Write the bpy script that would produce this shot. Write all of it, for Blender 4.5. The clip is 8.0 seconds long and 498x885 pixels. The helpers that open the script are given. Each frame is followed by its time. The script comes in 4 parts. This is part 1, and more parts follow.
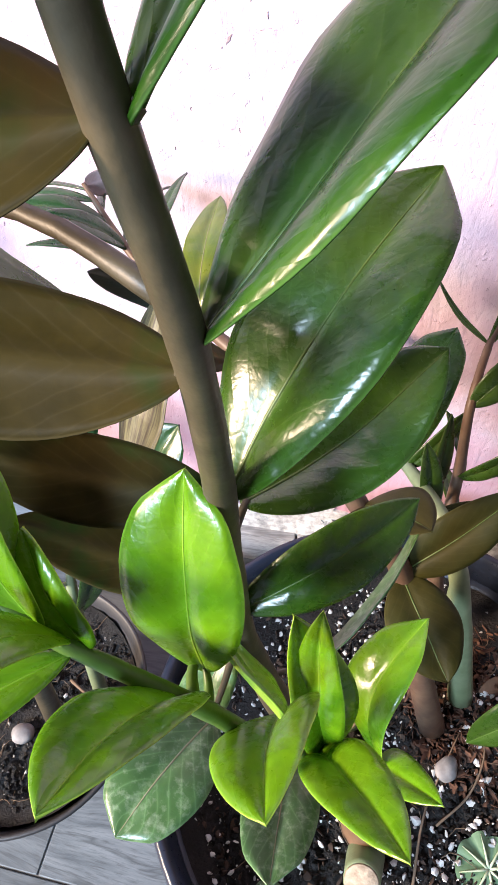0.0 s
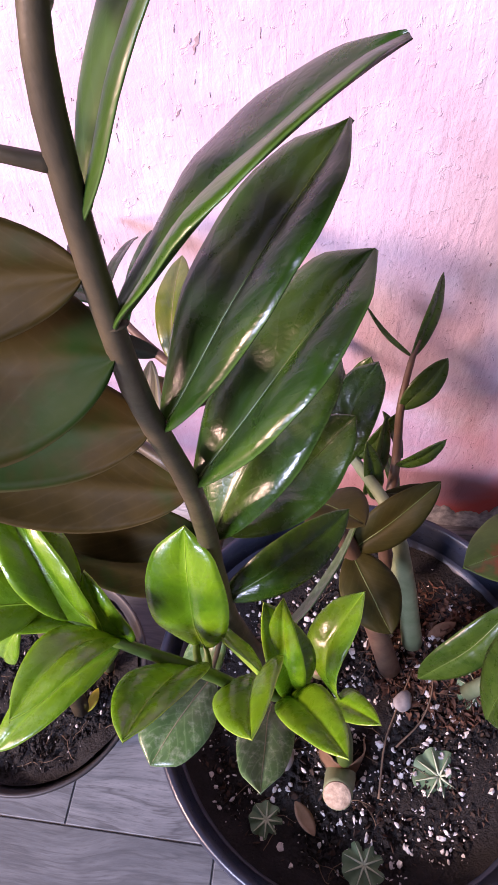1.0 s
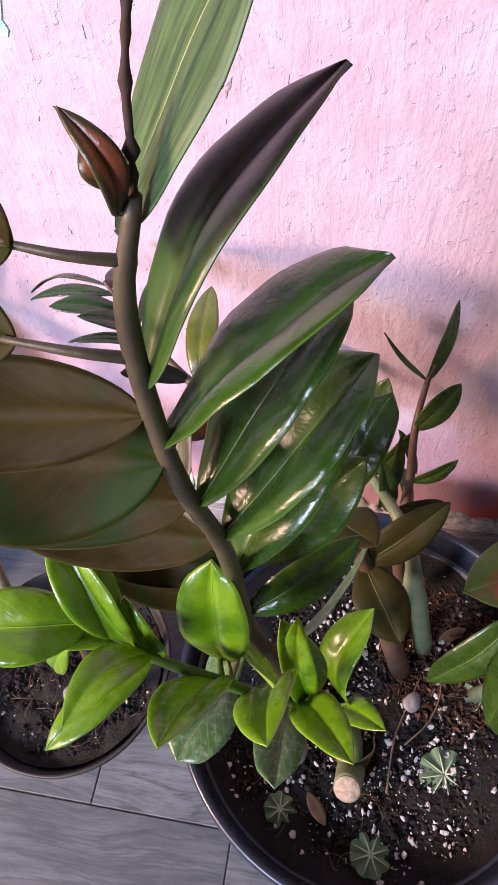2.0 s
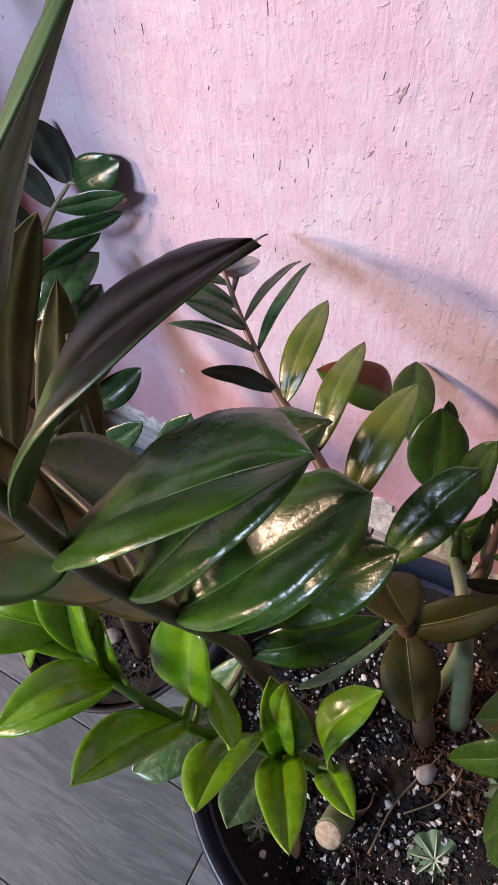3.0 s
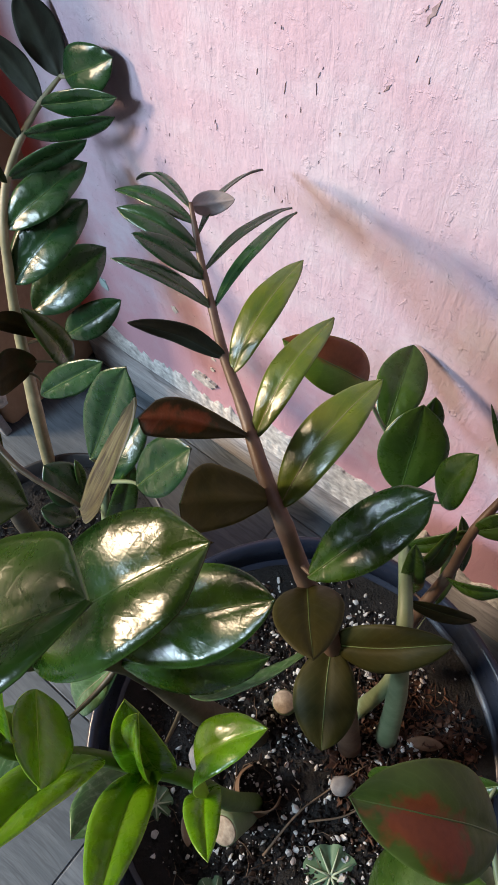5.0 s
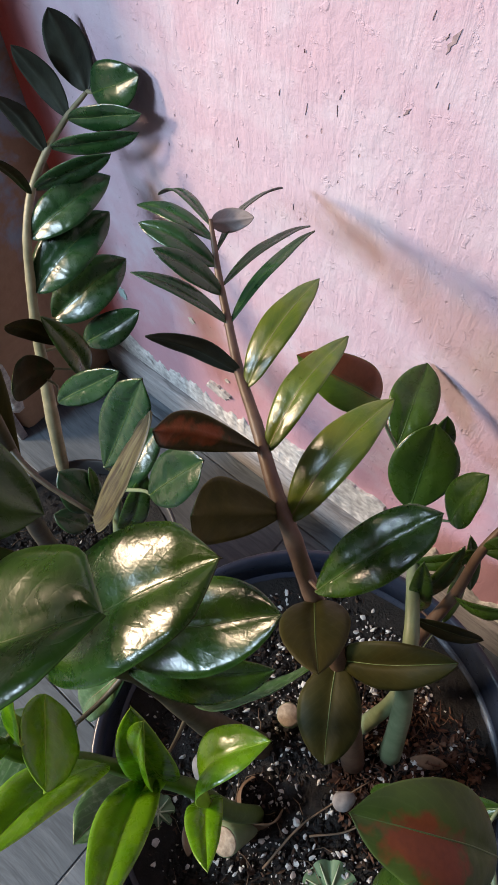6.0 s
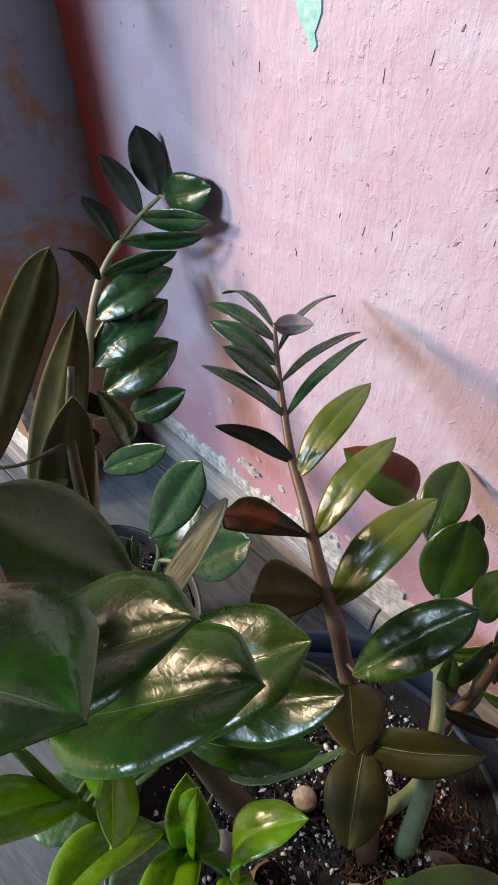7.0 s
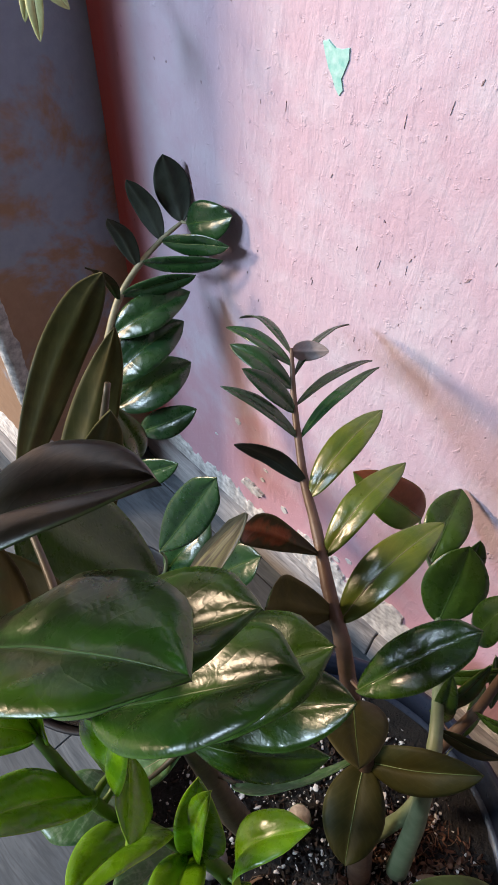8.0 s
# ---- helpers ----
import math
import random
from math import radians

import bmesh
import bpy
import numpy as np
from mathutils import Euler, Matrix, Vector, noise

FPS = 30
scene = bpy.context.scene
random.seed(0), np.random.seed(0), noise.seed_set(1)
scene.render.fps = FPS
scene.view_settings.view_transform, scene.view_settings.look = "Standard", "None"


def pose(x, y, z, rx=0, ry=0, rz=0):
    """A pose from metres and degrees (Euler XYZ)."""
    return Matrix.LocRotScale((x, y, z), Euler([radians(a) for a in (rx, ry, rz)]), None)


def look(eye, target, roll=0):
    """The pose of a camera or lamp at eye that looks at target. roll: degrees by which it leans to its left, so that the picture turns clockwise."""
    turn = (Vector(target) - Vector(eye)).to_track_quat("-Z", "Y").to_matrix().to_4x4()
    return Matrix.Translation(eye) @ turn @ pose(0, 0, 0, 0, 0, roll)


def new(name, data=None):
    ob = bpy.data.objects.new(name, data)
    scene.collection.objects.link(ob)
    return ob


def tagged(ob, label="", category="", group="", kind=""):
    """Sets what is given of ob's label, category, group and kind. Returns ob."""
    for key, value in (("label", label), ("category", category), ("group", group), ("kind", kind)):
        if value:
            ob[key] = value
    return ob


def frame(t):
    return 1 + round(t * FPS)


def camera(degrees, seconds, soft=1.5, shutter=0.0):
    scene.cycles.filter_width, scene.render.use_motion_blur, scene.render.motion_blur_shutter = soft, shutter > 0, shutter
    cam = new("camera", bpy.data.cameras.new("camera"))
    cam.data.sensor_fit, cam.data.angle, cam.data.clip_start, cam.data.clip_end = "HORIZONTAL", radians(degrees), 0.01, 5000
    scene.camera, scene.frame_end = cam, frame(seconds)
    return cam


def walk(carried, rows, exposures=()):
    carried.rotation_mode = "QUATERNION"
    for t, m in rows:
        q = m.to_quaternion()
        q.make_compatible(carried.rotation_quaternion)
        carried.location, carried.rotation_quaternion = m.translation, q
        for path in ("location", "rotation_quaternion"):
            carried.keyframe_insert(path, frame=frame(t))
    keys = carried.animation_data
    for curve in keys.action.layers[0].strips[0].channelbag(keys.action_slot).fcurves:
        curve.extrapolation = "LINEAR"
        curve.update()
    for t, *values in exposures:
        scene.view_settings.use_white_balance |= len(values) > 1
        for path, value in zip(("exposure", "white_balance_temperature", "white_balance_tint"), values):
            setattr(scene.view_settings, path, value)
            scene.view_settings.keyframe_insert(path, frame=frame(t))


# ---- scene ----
cam = camera(41.91, 8.0)
ROWS = [
    (0.0, -0.0041, 0.0188, 0.6296, 39.34, 2.31, 12.20),
    (0.5, 0.0002, 0.0033, 0.6843, 37.82, 2.06, 9.44),
    (1.0, 0.0035, -0.0003, 0.7010, 35.71, 2.81, 7.28),
    (1.2, 0.0027, -0.0044, 0.7135, 35.99, 2.05, 5.36),
    (2.3, 0.0095, 0.0088, 0.7361, 33.95, 3.07, 14.55),
    (2.5, 0.0170, 0.0249, 0.7381, 33.30, 2.05, 19.92),
    (2.6, 0.0219, 0.0305, 0.7358, 32.95, 3.95, 22.11),
    (3.0, 0.0282, 0.0446, 0.7346, 33.02, 4.61, 29.41),
    (3.3, 0.0284, 0.0533, 0.7325, 32.30, 4.79, 33.84),
    (3.5, 0.0328, 0.0584, 0.7271, 32.04, 4.67, 35.00),
    (4.0, 0.0423, 0.0869, 0.7085, 29.77, 2.71, 36.09),
    (4.5, 0.0401, 0.0980, 0.7012, 28.59, 3.01, 38.22),
    (4.7, 0.0407, 0.1017, 0.6995, 28.20, 1.91, 38.45),
    (5.8, 0.0429, 0.1049, 0.7005, 28.73, 1.54, 39.84),
    (6.0, 0.0422, 0.1038, 0.7043, 29.15, 1.96, 40.82),
    (6.5, 0.0353, 0.0858, 0.7192, 33.01, 1.81, 44.19),
    (7.0, 0.0310, 0.0831, 0.7322, 35.39, 0.33, 44.68),
    (7.5, 0.0349, 0.0830, 0.7355, 35.53, -0.06, 44.43),
    (8.0, 0.0302, 0.0694, 0.7423, 37.29, -1.34, 46.39),
]
walk(cam, [(t, pose(x, y, z, rx, ry, rz)) for t, x, y, z, rx, ry, rz in ROWS],
     [(0.0, 1.10, 6750, 14), (0.5, 0.86, 6850, 34), (1.0, 0.66, 6850, 46), (2.3, 0.34, 7150, 32), (3.0, 0.10, 7050, 24), (4.5, 0.10, 7000, 9), (8.0, 0.02, 6950, 13)])

# ---- light: daylight through a doorway and a high opening of an added, unseen porch
world = bpy.data.worlds.new("world")
scene.world = world
world.use_nodes = True
wn = world.node_tree.nodes
sky = wn.new("ShaderNodeTexSky")
sky.sky_type, sky.sun_disc = "NISHITA", False
sky.sun_elevation, sky.sun_rotation = radians(51), radians(207)
wn["Background"].inputs["Strength"].default_value = 0.012
world.node_tree.links.new(sky.outputs[0], wn["Background"].inputs["Color"])


def area(name, m, sx, sy, watts, colour):
    d = bpy.data.lights.new(name, "AREA")
    d.shape, d.size, d.size_y, d.energy, d.color = "RECTANGLE", sx, sy, watts, colour
    ob = new(name, d)
    ob.matrix_world = m
    return ob


# low warm sunlit yard through the doorway in the west wall
area("door_light", look((-1.95, -1.08, 1.16), (-0.05, 0.30, 0.42)), 0.40, 0.34, 76, (1.0, 0.78, 0.58))
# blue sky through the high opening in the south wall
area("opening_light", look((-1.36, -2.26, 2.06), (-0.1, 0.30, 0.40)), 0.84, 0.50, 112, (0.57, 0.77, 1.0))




# ---- materials
def nodes_of(name):
    m = bpy.data.materials.new(name)
    m.use_nodes = True
    nt = m.node_tree
    return m, nt, nt.nodes["Principled BSDF"]


def add(nt, kind, **values):
    n = nt.nodes.new(kind)
    for k, v in values.items():
        n.inputs[k.replace("_", " ")].default_value = v
    return n


def coords(nt, scale=(1, 1, 1), kind="Object"):
    tc = nt.nodes.new("ShaderNodeTexCoord")
    mp = nt.nodes.new("ShaderNodeMapping")
    mp.inputs["Scale"].default_value = scale
    nt.links.new(tc.outputs[kind], mp.inputs["Vector"])
    return mp.outputs["Vector"]


def noise_of(nt, vec, scale, detail=4.0, rough=0.55, distort=0.0):
    n = add(nt, "ShaderNodeTexNoise", Scale=scale, Detail=detail, Roughness=rough, Distortion=distort)
    nt.links.new(vec, n.inputs["Vector"])
    return n.outputs["Fac"]


def ramp(nt, fac, stops):
    r = nt.nodes.new("ShaderNodeValToRGB")
    e = r.color_ramp.elements
    while len(e) < len(stops):
        e.new(0.5)
    for el, (p, c) in zip(e, stops):
        el.position, el.color = p, (c if len(c) == 4 else (*c, 1))
    nt.links.new(fac, r.inputs["Fac"])
    return r.outputs["Color"]


def mix(nt, fac, a, b, mode="MIX"):
    n = nt.nodes.new("ShaderNodeMix")
    n.data_type, n.blend_type = "RGBA", mode
    for sock, v in ((n.inputs["Factor"], fac), (n.inputs["A"], a), (n.inputs["B"], b)):
        if isinstance(v, (int, float)):
            sock.default_value = v
        elif isinstance(v, tuple):
            sock.default_value = v if len(v) == 4 else (*v, 1)
        else:
            nt.links.new(v, sock)
    return n.outputs["Result"]


def calc(nt, op, a, b=0.0):
    n = nt.nodes.new("ShaderNodeMath")
    n.operation = op
    for i, v in enumerate((a, b)):
        if isinstance(v, (int, float)):
            n.inputs[i].default_value = v
        else:
            nt.links.new(v, n.inputs[i])
    return n.outputs[0]


def bump(nt, bsdf, height, strength, distance):
    b = add(nt, "ShaderNodeBump", Strength=strength, Distance=distance)
    nt.links.new(height, b.inputs["Height"])
    nt.links.new(b.outputs["Normal"], bsdf.inputs["Normal"])
    return b


def leaf_material(name, low, high, rough=0.26, dust=0.0, burn=None, burn_from=0.45, crinkle=0.35, glow=0.12, patch=None, shine=0.42, streaks=None, side=None, blotch=None, veins=0.09, blend=0.05):
    """A leaf: two greens in soft blotches, side veins as relief, an optional brown tip or dust."""
    m, nt, p = nodes_of(name)
    obj = coords(nt)
    uv = nt.nodes.new("ShaderNodeUVMap")
    sep = nt.nodes.new("ShaderNodeSeparateXYZ")
    nt.links.new(uv.outputs["UV"], sep.inputs[0])
    u, v = sep.outputs[0], sep.outputs[1]
    blot = noise_of(nt, obj, 55, 3)
    fine = noise_of(nt, obj, 420, 4)
    rnd = nt.nodes.new("ShaderNodeObjectInfo").outputs["Random"]
    col = mix(nt, ramp(nt, blot, [(0.36, (0, 0, 0)), (0.62, (1, 1, 1))]), low, high)
    mottle = ramp(nt, noise_of(nt, obj, 150, 4, 0.65, 0.5), [(0.40, (0, 0, 0)), (0.66, (1, 1, 1))])
    col = mix(nt, calc(nt, "MULTIPLY", mottle, 0.32), col, tuple(c * 1.5 for c in high))
    col = mix(nt, calc(nt, "MULTIPLY", fine, 0.35), col, tuple(c * 0.6 for c in low))
    col = mix(nt, calc(nt, "MULTIPLY", rnd, 0.35), col, high)
    across = calc(nt, "ABSOLUTE", calc(nt, "SUBTRACT", v, 0.5))
    rib = calc(nt, "SUBTRACT", 1.0, calc(nt, "MINIMUM", calc(nt, "MULTIPLY", across, 22.0), 1.0))
    # slanted side veins
    slant = calc(nt, "ADD", calc(nt, "MULTIPLY", u, 9.0), calc(nt, "MULTIPLY", across, -6.5))
    slant = calc(nt, "ADD", slant, calc(nt, "MULTIPLY", blot, 1.3))
    saw = calc(nt, "ABSOLUTE", calc(nt, "SUBTRACT", calc(nt, "FRACT", slant), 0.5))
    vein = calc(nt, "POWER", calc(nt, "MULTIPLY", saw, 2.0), 7.0)
    col = mix(nt, calc(nt, "MULTIPLY", vein, veins), col, tuple(min(1, c * 1.9 + 0.03) for c in high))
    fade = calc(nt, "MINIMUM", calc(nt, "MULTIPLY", across, 7.0), 1.0)
    col = mix(nt, calc(nt, "MULTIPLY", calc(nt, "SUBTRACT", 1.0, fade), 0.30), col, tuple(min(1, c * 1.7 + 0.01) for c in high))
    if patch:
        pn = ramp(nt, noise_of(nt, obj, 30, 4, 0.62), [(0.48, (0, 0, 0)), (0.62, (1, 1, 1))])
        col = mix(nt, pn, col, patch)
    if streaks:
        along = nt.nodes.new("ShaderNodeCombineXYZ")
        nt.links.new(calc(nt, "MULTIPLY", u, 1.6), along.inputs[0])
        nt.links.new(calc(nt, "MULTIPLY", v, 16.0), along.inputs[1])
        lines = ramp(nt, noise_of(nt, along.outputs[0], 1.6, 4, 0.6), [(0.42, (0, 0, 0)), (0.58, (1, 1, 1))])
        col = mix(nt, lines, col, streaks)
    if burn:
        edge = calc(nt, "ADD", u, calc(nt, "MULTIPLY", calc(nt, "SUBTRACT", noise_of(nt, obj, 70, 4), 0.5), 0.5))
        far = ramp(nt, edge, [(burn_from - blend, (0, 0, 0)), (burn_from + blend, (1, 1, 1))])
        tint = mix(nt, ramp(nt, fine, [(0.35, (0, 0, 0)), (0.65, (1, 1, 1))]), burn, tuple(c * 0.5 for c in burn))
        col = mix(nt, far, col, tint)
    if side:
        ragged = calc(nt, "SUBTRACT", noise_of(nt, obj, 75, 4, 0.6), 0.5)
        if blotch:
            # a ragged blotch inside the blade: its middle and reach along and across
            a = calc(nt, "POWER", calc(nt, "ABSOLUTE", calc(nt, "DIVIDE", calc(nt, "SUBTRACT", u, blotch[0]), blotch[2])), 2.0)
            b = calc(nt, "POWER", calc(nt, "ABSOLUTE", calc(nt, "DIVIDE", calc(nt, "SUBTRACT", v, blotch[1]), blotch[3])), 2.0)
            lobe = calc(nt, "SUBTRACT", 1.2, calc(nt, "ADD", calc(nt, "ADD", a, b), calc(nt, "MULTIPLY", ragged, 5.0)))
            lobe = ramp(nt, lobe, [(0.05, (0, 0, 0)), (0.85, (1, 1, 1))])
        else:
            lobe = ramp(nt, calc(nt, "ADD", v, calc(nt, "MULTIPLY", ragged, 0.30)), [(0.45, (0, 0, 0)), (0.55, (1, 1, 1))])
        col = mix(nt, lobe, col, mix(nt, fine, side, tuple(c * 0.6 for c in side)))
    if crinkle >= 0.5:
        film = ramp(nt, noise_of(nt, obj, 260, 5, 0.72), [(0.56, (0, 0, 0)), (0.74, (1, 1, 1))])
        col = mix(nt, calc(nt, "MULTIPLY", film, 0.16), col, (0.13, 0.19, 0.06))
    if dust:
        speck = ramp(nt, noise_of(nt, obj, 300, 5, 0.7), [(0.5, (0, 0, 0)), (0.72, (1, 1, 1))])
        col = mix(nt, calc(nt, "MULTIPLY", speck, dust), col, (0.42, 0.50, 0.38))
    rim = ramp(nt, across, [(0.478, (0, 0, 0)), (0.492, (1, 1, 1))])
    col = mix(nt, calc(nt, "MULTIPLY", calc(nt, "MULTIPLY", rim, blot), 0.7), col, tuple(min(1, c * 2.2 + 0.03) for c in high))
    nt.links.new(col, p.inputs["Base Color"])
    p.inputs["Specular IOR Level"].default_value = min(1.0, shine * 1.15)
    ro = calc(nt, "ADD", rough - 0.04, calc(nt, "MULTIPLY", noise_of(nt, obj, 160, 5, 0.7), 0.22))
    nt.links.new(ro, p.inputs["Roughness"])
    soft = noise_of(nt, obj, 62, 1, 0.4, 0.8)
    wrinkle = noise_of(nt, coords(nt, (1.0, 1.6, 1.0)), 190, 2, 0.5, 1.2)
    crease = calc(nt, "ABSOLUTE", calc(nt, "SUBTRACT", wrinkle, 0.5))
    h = calc(nt, "ADD", calc(nt, "MULTIPLY", soft, 3.4 * crinkle), calc(nt, "MULTIPLY", crease, 0.22 * crinkle))
    h = calc(nt, "ADD", h, calc(nt, "MULTIPLY", vein, -0.05 * crinkle))
    cells = nt.nodes.new("ShaderNodeTexVoronoi")
    cells.feature = "DISTANCE_TO_EDGE"
    cells.inputs["Scale"].default_value = 380.0
    nt.links.new(coords(nt, (1.0, 1.5, 1.0)), cells.inputs["Vector"])
    net = calc(nt, "MINIMUM", calc(nt, "MULTIPLY", cells.outputs["Distance"], 4.0), 1.0)
    h = calc(nt, "ADD", h, calc(nt, "MULTIPLY", net, 0.045 * crinkle))
    bump(nt, p, h, 0.5, 0.0017)
    if glow:
        tr = nt.nodes.new("ShaderNodeBsdfTranslucent")
        nt.links.new(mix(nt, 0.5, col, high, "MIX"), tr.inputs["Color"])
        sh = nt.nodes.new("ShaderNodeMixShader")
        sh.inputs[0].default_value = glow
        nt.links.new(p.outputs[0], sh.inputs[1])
        nt.links.new(tr.outputs[0], sh.inputs[2])
        nt.links.new(sh.outputs[0], nt.nodes["Material Output"].inputs["Surface"])
    return m


g_dark = leaf_material("leaf_dark_green", (0.008, 0.040, 0.003), (0.034, 0.090, 0.006), 0.20, crinkle=0.55, shine=0.70)
g_shade = leaf_material("leaf_shaded_green", (0.007, 0.040, 0.003), (0.030, 0.088, 0.005), 0.22, crinkle=0.50, shine=0.45, patch=(0.018, 0.036, 0.005))
g_deep = leaf_material("leaf_deep_green", (0.006, 0.036, 0.010), (0.017, 0.066, 0.017), 0.22, crinkle=0.65, shine=0.70)
g_mid = leaf_material("leaf_mid_green", (0.016, 0.050, 0.005), (0.038, 0.082, 0.009), 0.22, crinkle=0.50, shine=0.50)
g_pale = leaf_material("leaf_pale_green", (0.048, 0.108, 0.034), (0.082, 0.150, 0.052), 0.45, crinkle=0.10, shine=0.25, streaks=(0.040, 0.072, 0.030))
g_gold = leaf_material("leaf_golden_green", (0.040, 0.100, 0.007), (0.120, 0.150, 0.014), 0.24, crinkle=0.50, shine=1.0, veins=0.10)
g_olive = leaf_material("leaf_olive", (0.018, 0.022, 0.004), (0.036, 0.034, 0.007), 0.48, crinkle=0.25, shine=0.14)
g_night = leaf_material("leaf_shaded_underside", (0.014, 0.020, 0.014), (0.026, 0.034, 0.022), 0.55, glow=0.02)
g_brown = leaf_material("leaf_bronze_underside", (0.015, 0.012, 0.002), (0.030, 0.022, 0.004), 0.50, crinkle=0.14, glow=0.05, patch=(0.008, 0.025, 0.003), shine=0.06)
g_bronzed = leaf_material("leaf_bronze_tipped", (0.018, 0.052, 0.007), (0.036, 0.085, 0.011), 0.28, burn=(0.058, 0.045, 0.030), burn_from=0.50, blend=0.14, crinkle=0.20, shine=0.32)
g_grey = leaf_material("leaf_greyed", (0.18, 0.15, 0.15), (0.25, 0.21, 0.21), 0.6)
g_lime = leaf_material("leaf_lime", (0.062, 0.200, 0.003), (0.150, 0.330, 0.007), 0.21, crinkle=0.55, glow=0.34, shine=0.75)
g_limeb = leaf_material("leaf_lime_underside", (0.20, 0.34, 0.03), (0.30, 0.45, 0.05), 0.45, crinkle=0.1, glow=0.30)
g_dusty = leaf_material("leaf_dusty", (0.022, 0.080, 0.020), (0.060, 0.130, 0.045), 0.26, dust=0.40, veins=0.45)
g_burnt = leaf_material("leaf_burnt", (0.030, 0.026, 0.008), (0.055, 0.042, 0.012), 0.30, crinkle=0.4, glow=0.2, side=(0.330, 0.085, 0.030), blotch=(0.60, 0.50, 0.38, 0.34))
g_half = leaf_material("leaf_half_rusty", (0.060, 0.140, 0.012), (0.100, 0.185, 0.020), 0.34, side=(0.260, 0.085, 0.045), shine=0.3, glow=0.20)
g_droop = leaf_material("leaf_rust_patched", (0.026, 0.052, 0.007), (0.055, 0.085, 0.013), 0.36, crinkle=0.3, shine=0.25, side=(0.200, 0.048, 0.014), blotch=(0.62, 0.30, 0.32, 0.32))
g_tall = leaf_material("leaf_tall_underside", (0.034, 0.034, 0.006), (0.066, 0.057, 0.013), 0.5, crinkle=0.2, glow=0.06, shine=0.25)
g_streak = leaf_material("leaf_streaked", (0.070, 0.075, 0.030), (0.120, 0.110, 0.055), 0.42, streaks=(0.030, 0.022, 0.014))
g_vari = leaf_material("leaf_pale_yellow", (0.35, 0.40, 0.13), (0.60, 0.62, 0.32), 0.5)
DARK, DEEP, MID = (g_dark, g_brown), (g_deep, g_night), (g_mid, g_mid)
HALF, DROOP, TALL = (g_half, g_half), (g_droop, g_droop), (g_mid, g_tall)
SHADE = (g_shade, g_shade)
PALE, BRONZED = (g_pale, g_pale), (g_bronzed, g_bronzed)
GOLD, OLIVE, NIGHT, BRONZE = (g_gold, g_mid), (g_olive, g_olive), (g_deep, g_night), (g_mid, g_brown)
BROWNU, GREYED, LIME, DUSTY = (g_dark, g_brown), (g_mid, g_grey), (g_lime, g_limeb), (g_dusty, g_dusty)
BURNT, STREAK, VARI = (g_burnt, g_burnt), (g_streak, g_streak), (g_vari, g_vari)


def plain(name, low, high, rough, scale=40, relief=0.0, metal=0.0, stretch=(1, 1, 1), fine=300):
    m, nt, p = nodes_of(name)
    vec = coords(nt, stretch)
    big, small = noise_of(nt, vec, scale, 4), noise_of(nt, vec, fine, 4)
    col = mix(nt, ramp(nt, big, [(0.32, (0, 0, 0)), (0.70, (1, 1, 1))]), low, high)
    col = mix(nt, calc(nt, "MULTIPLY", small, 0.3), col, tuple(c * 0.55 for c in low))
    nt.links.new(col, p.inputs["Base Color"])
    p.inputs["Metallic"].default_value = metal
    nt.links.new(calc(nt, "ADD", rough - 0.08, calc(nt, "MULTIPLY", small, 0.16)), p.inputs["Roughness"])
    if relief:
        bump(nt, p, calc(nt, "ADD", big, calc(nt, "MULTIPLY", small, 0.5)), 0.6, relief)
    return m


m_stem_dark = plain("stem_brown_green", (0.040, 0.032, 0.017), (0.085, 0.066, 0.034), 0.5, 90, 0.0006)
m_stem_green = plain("stem_pale_green", (0.14, 0.19, 0.10), (0.22, 0.27, 0.16), 0.5, 70, 0.0005)
m_stem_red = plain("stem_reddish", (0.090, 0.050, 0.035), (0.150, 0.095, 0.060), 0.5, 90, 0.0005)
m_stem_lime = plain("stem_lime", (0.05, 0.10, 0.016), (0.09, 0.16, 0.028), 0.45, 80, 0.0004)
m_stem_cream = plain("stem_cream", (0.22, 0.21, 0.12), (0.36, 0.32, 0.20), 0.5, 80, 0.0005)
m_rib_dark = plain("midrib_green", (0.055, 0.105, 0.020), (0.09, 0.15, 0.035), 0.4)
m_rib_lime = plain("midrib_lime", (0.15, 0.30, 0.015), (0.24, 0.40, 0.03), 0.4)
m_rib_pale = plain("midrib_pale", (0.20, 0.19, 0.11), (0.28, 0.25, 0.16), 0.5)
m_cut = plain("cut_stem_face", (0.24, 0.18, 0.13), (0.46, 0.38, 0.29), 0.8, 260, 0.0010, fine=500)
m_dry = plain("dry_sheath", (0.10, 0.055, 0.028), (0.18, 0.10, 0.055), 0.7, 120, 0.0006)
m_pot = plain("pot_navy_plastic", (0.013, 0.019, 0.036), (0.025, 0.035, 0.060), 0.30, 30, 0.0003)
m_bag = plain("pot_black_plastic", (0.020, 0.021, 0.024), (0.040, 0.040, 0.044), 0.5, 30, 0.0006)
m_perlite = plain("perlite_white", (0.38, 0.37, 0.36), (0.66, 0.65, 0.63), 0.9, 150, 0.0005)
m_grey = plain("perlite_grey", (0.30, 0.29, 0.29), (0.62, 0.60, 0.58), 0.9, 200, 0.0004)
m_coir = plain("coir_red", (0.045, 0.020, 0.012), (0.130, 0.056, 0.030), 0.85, 150)
m_yellow = plain("leaf_yellow", (0.48, 0.44, 0.03), (0.62, 0.58, 0.06), 0.5, 90, 0.0003)
m_bark = plain("bark_chip", (0.018, 0.010, 0.006), (0.065, 0.033, 0.019), 0.85, 150, 0.0006)
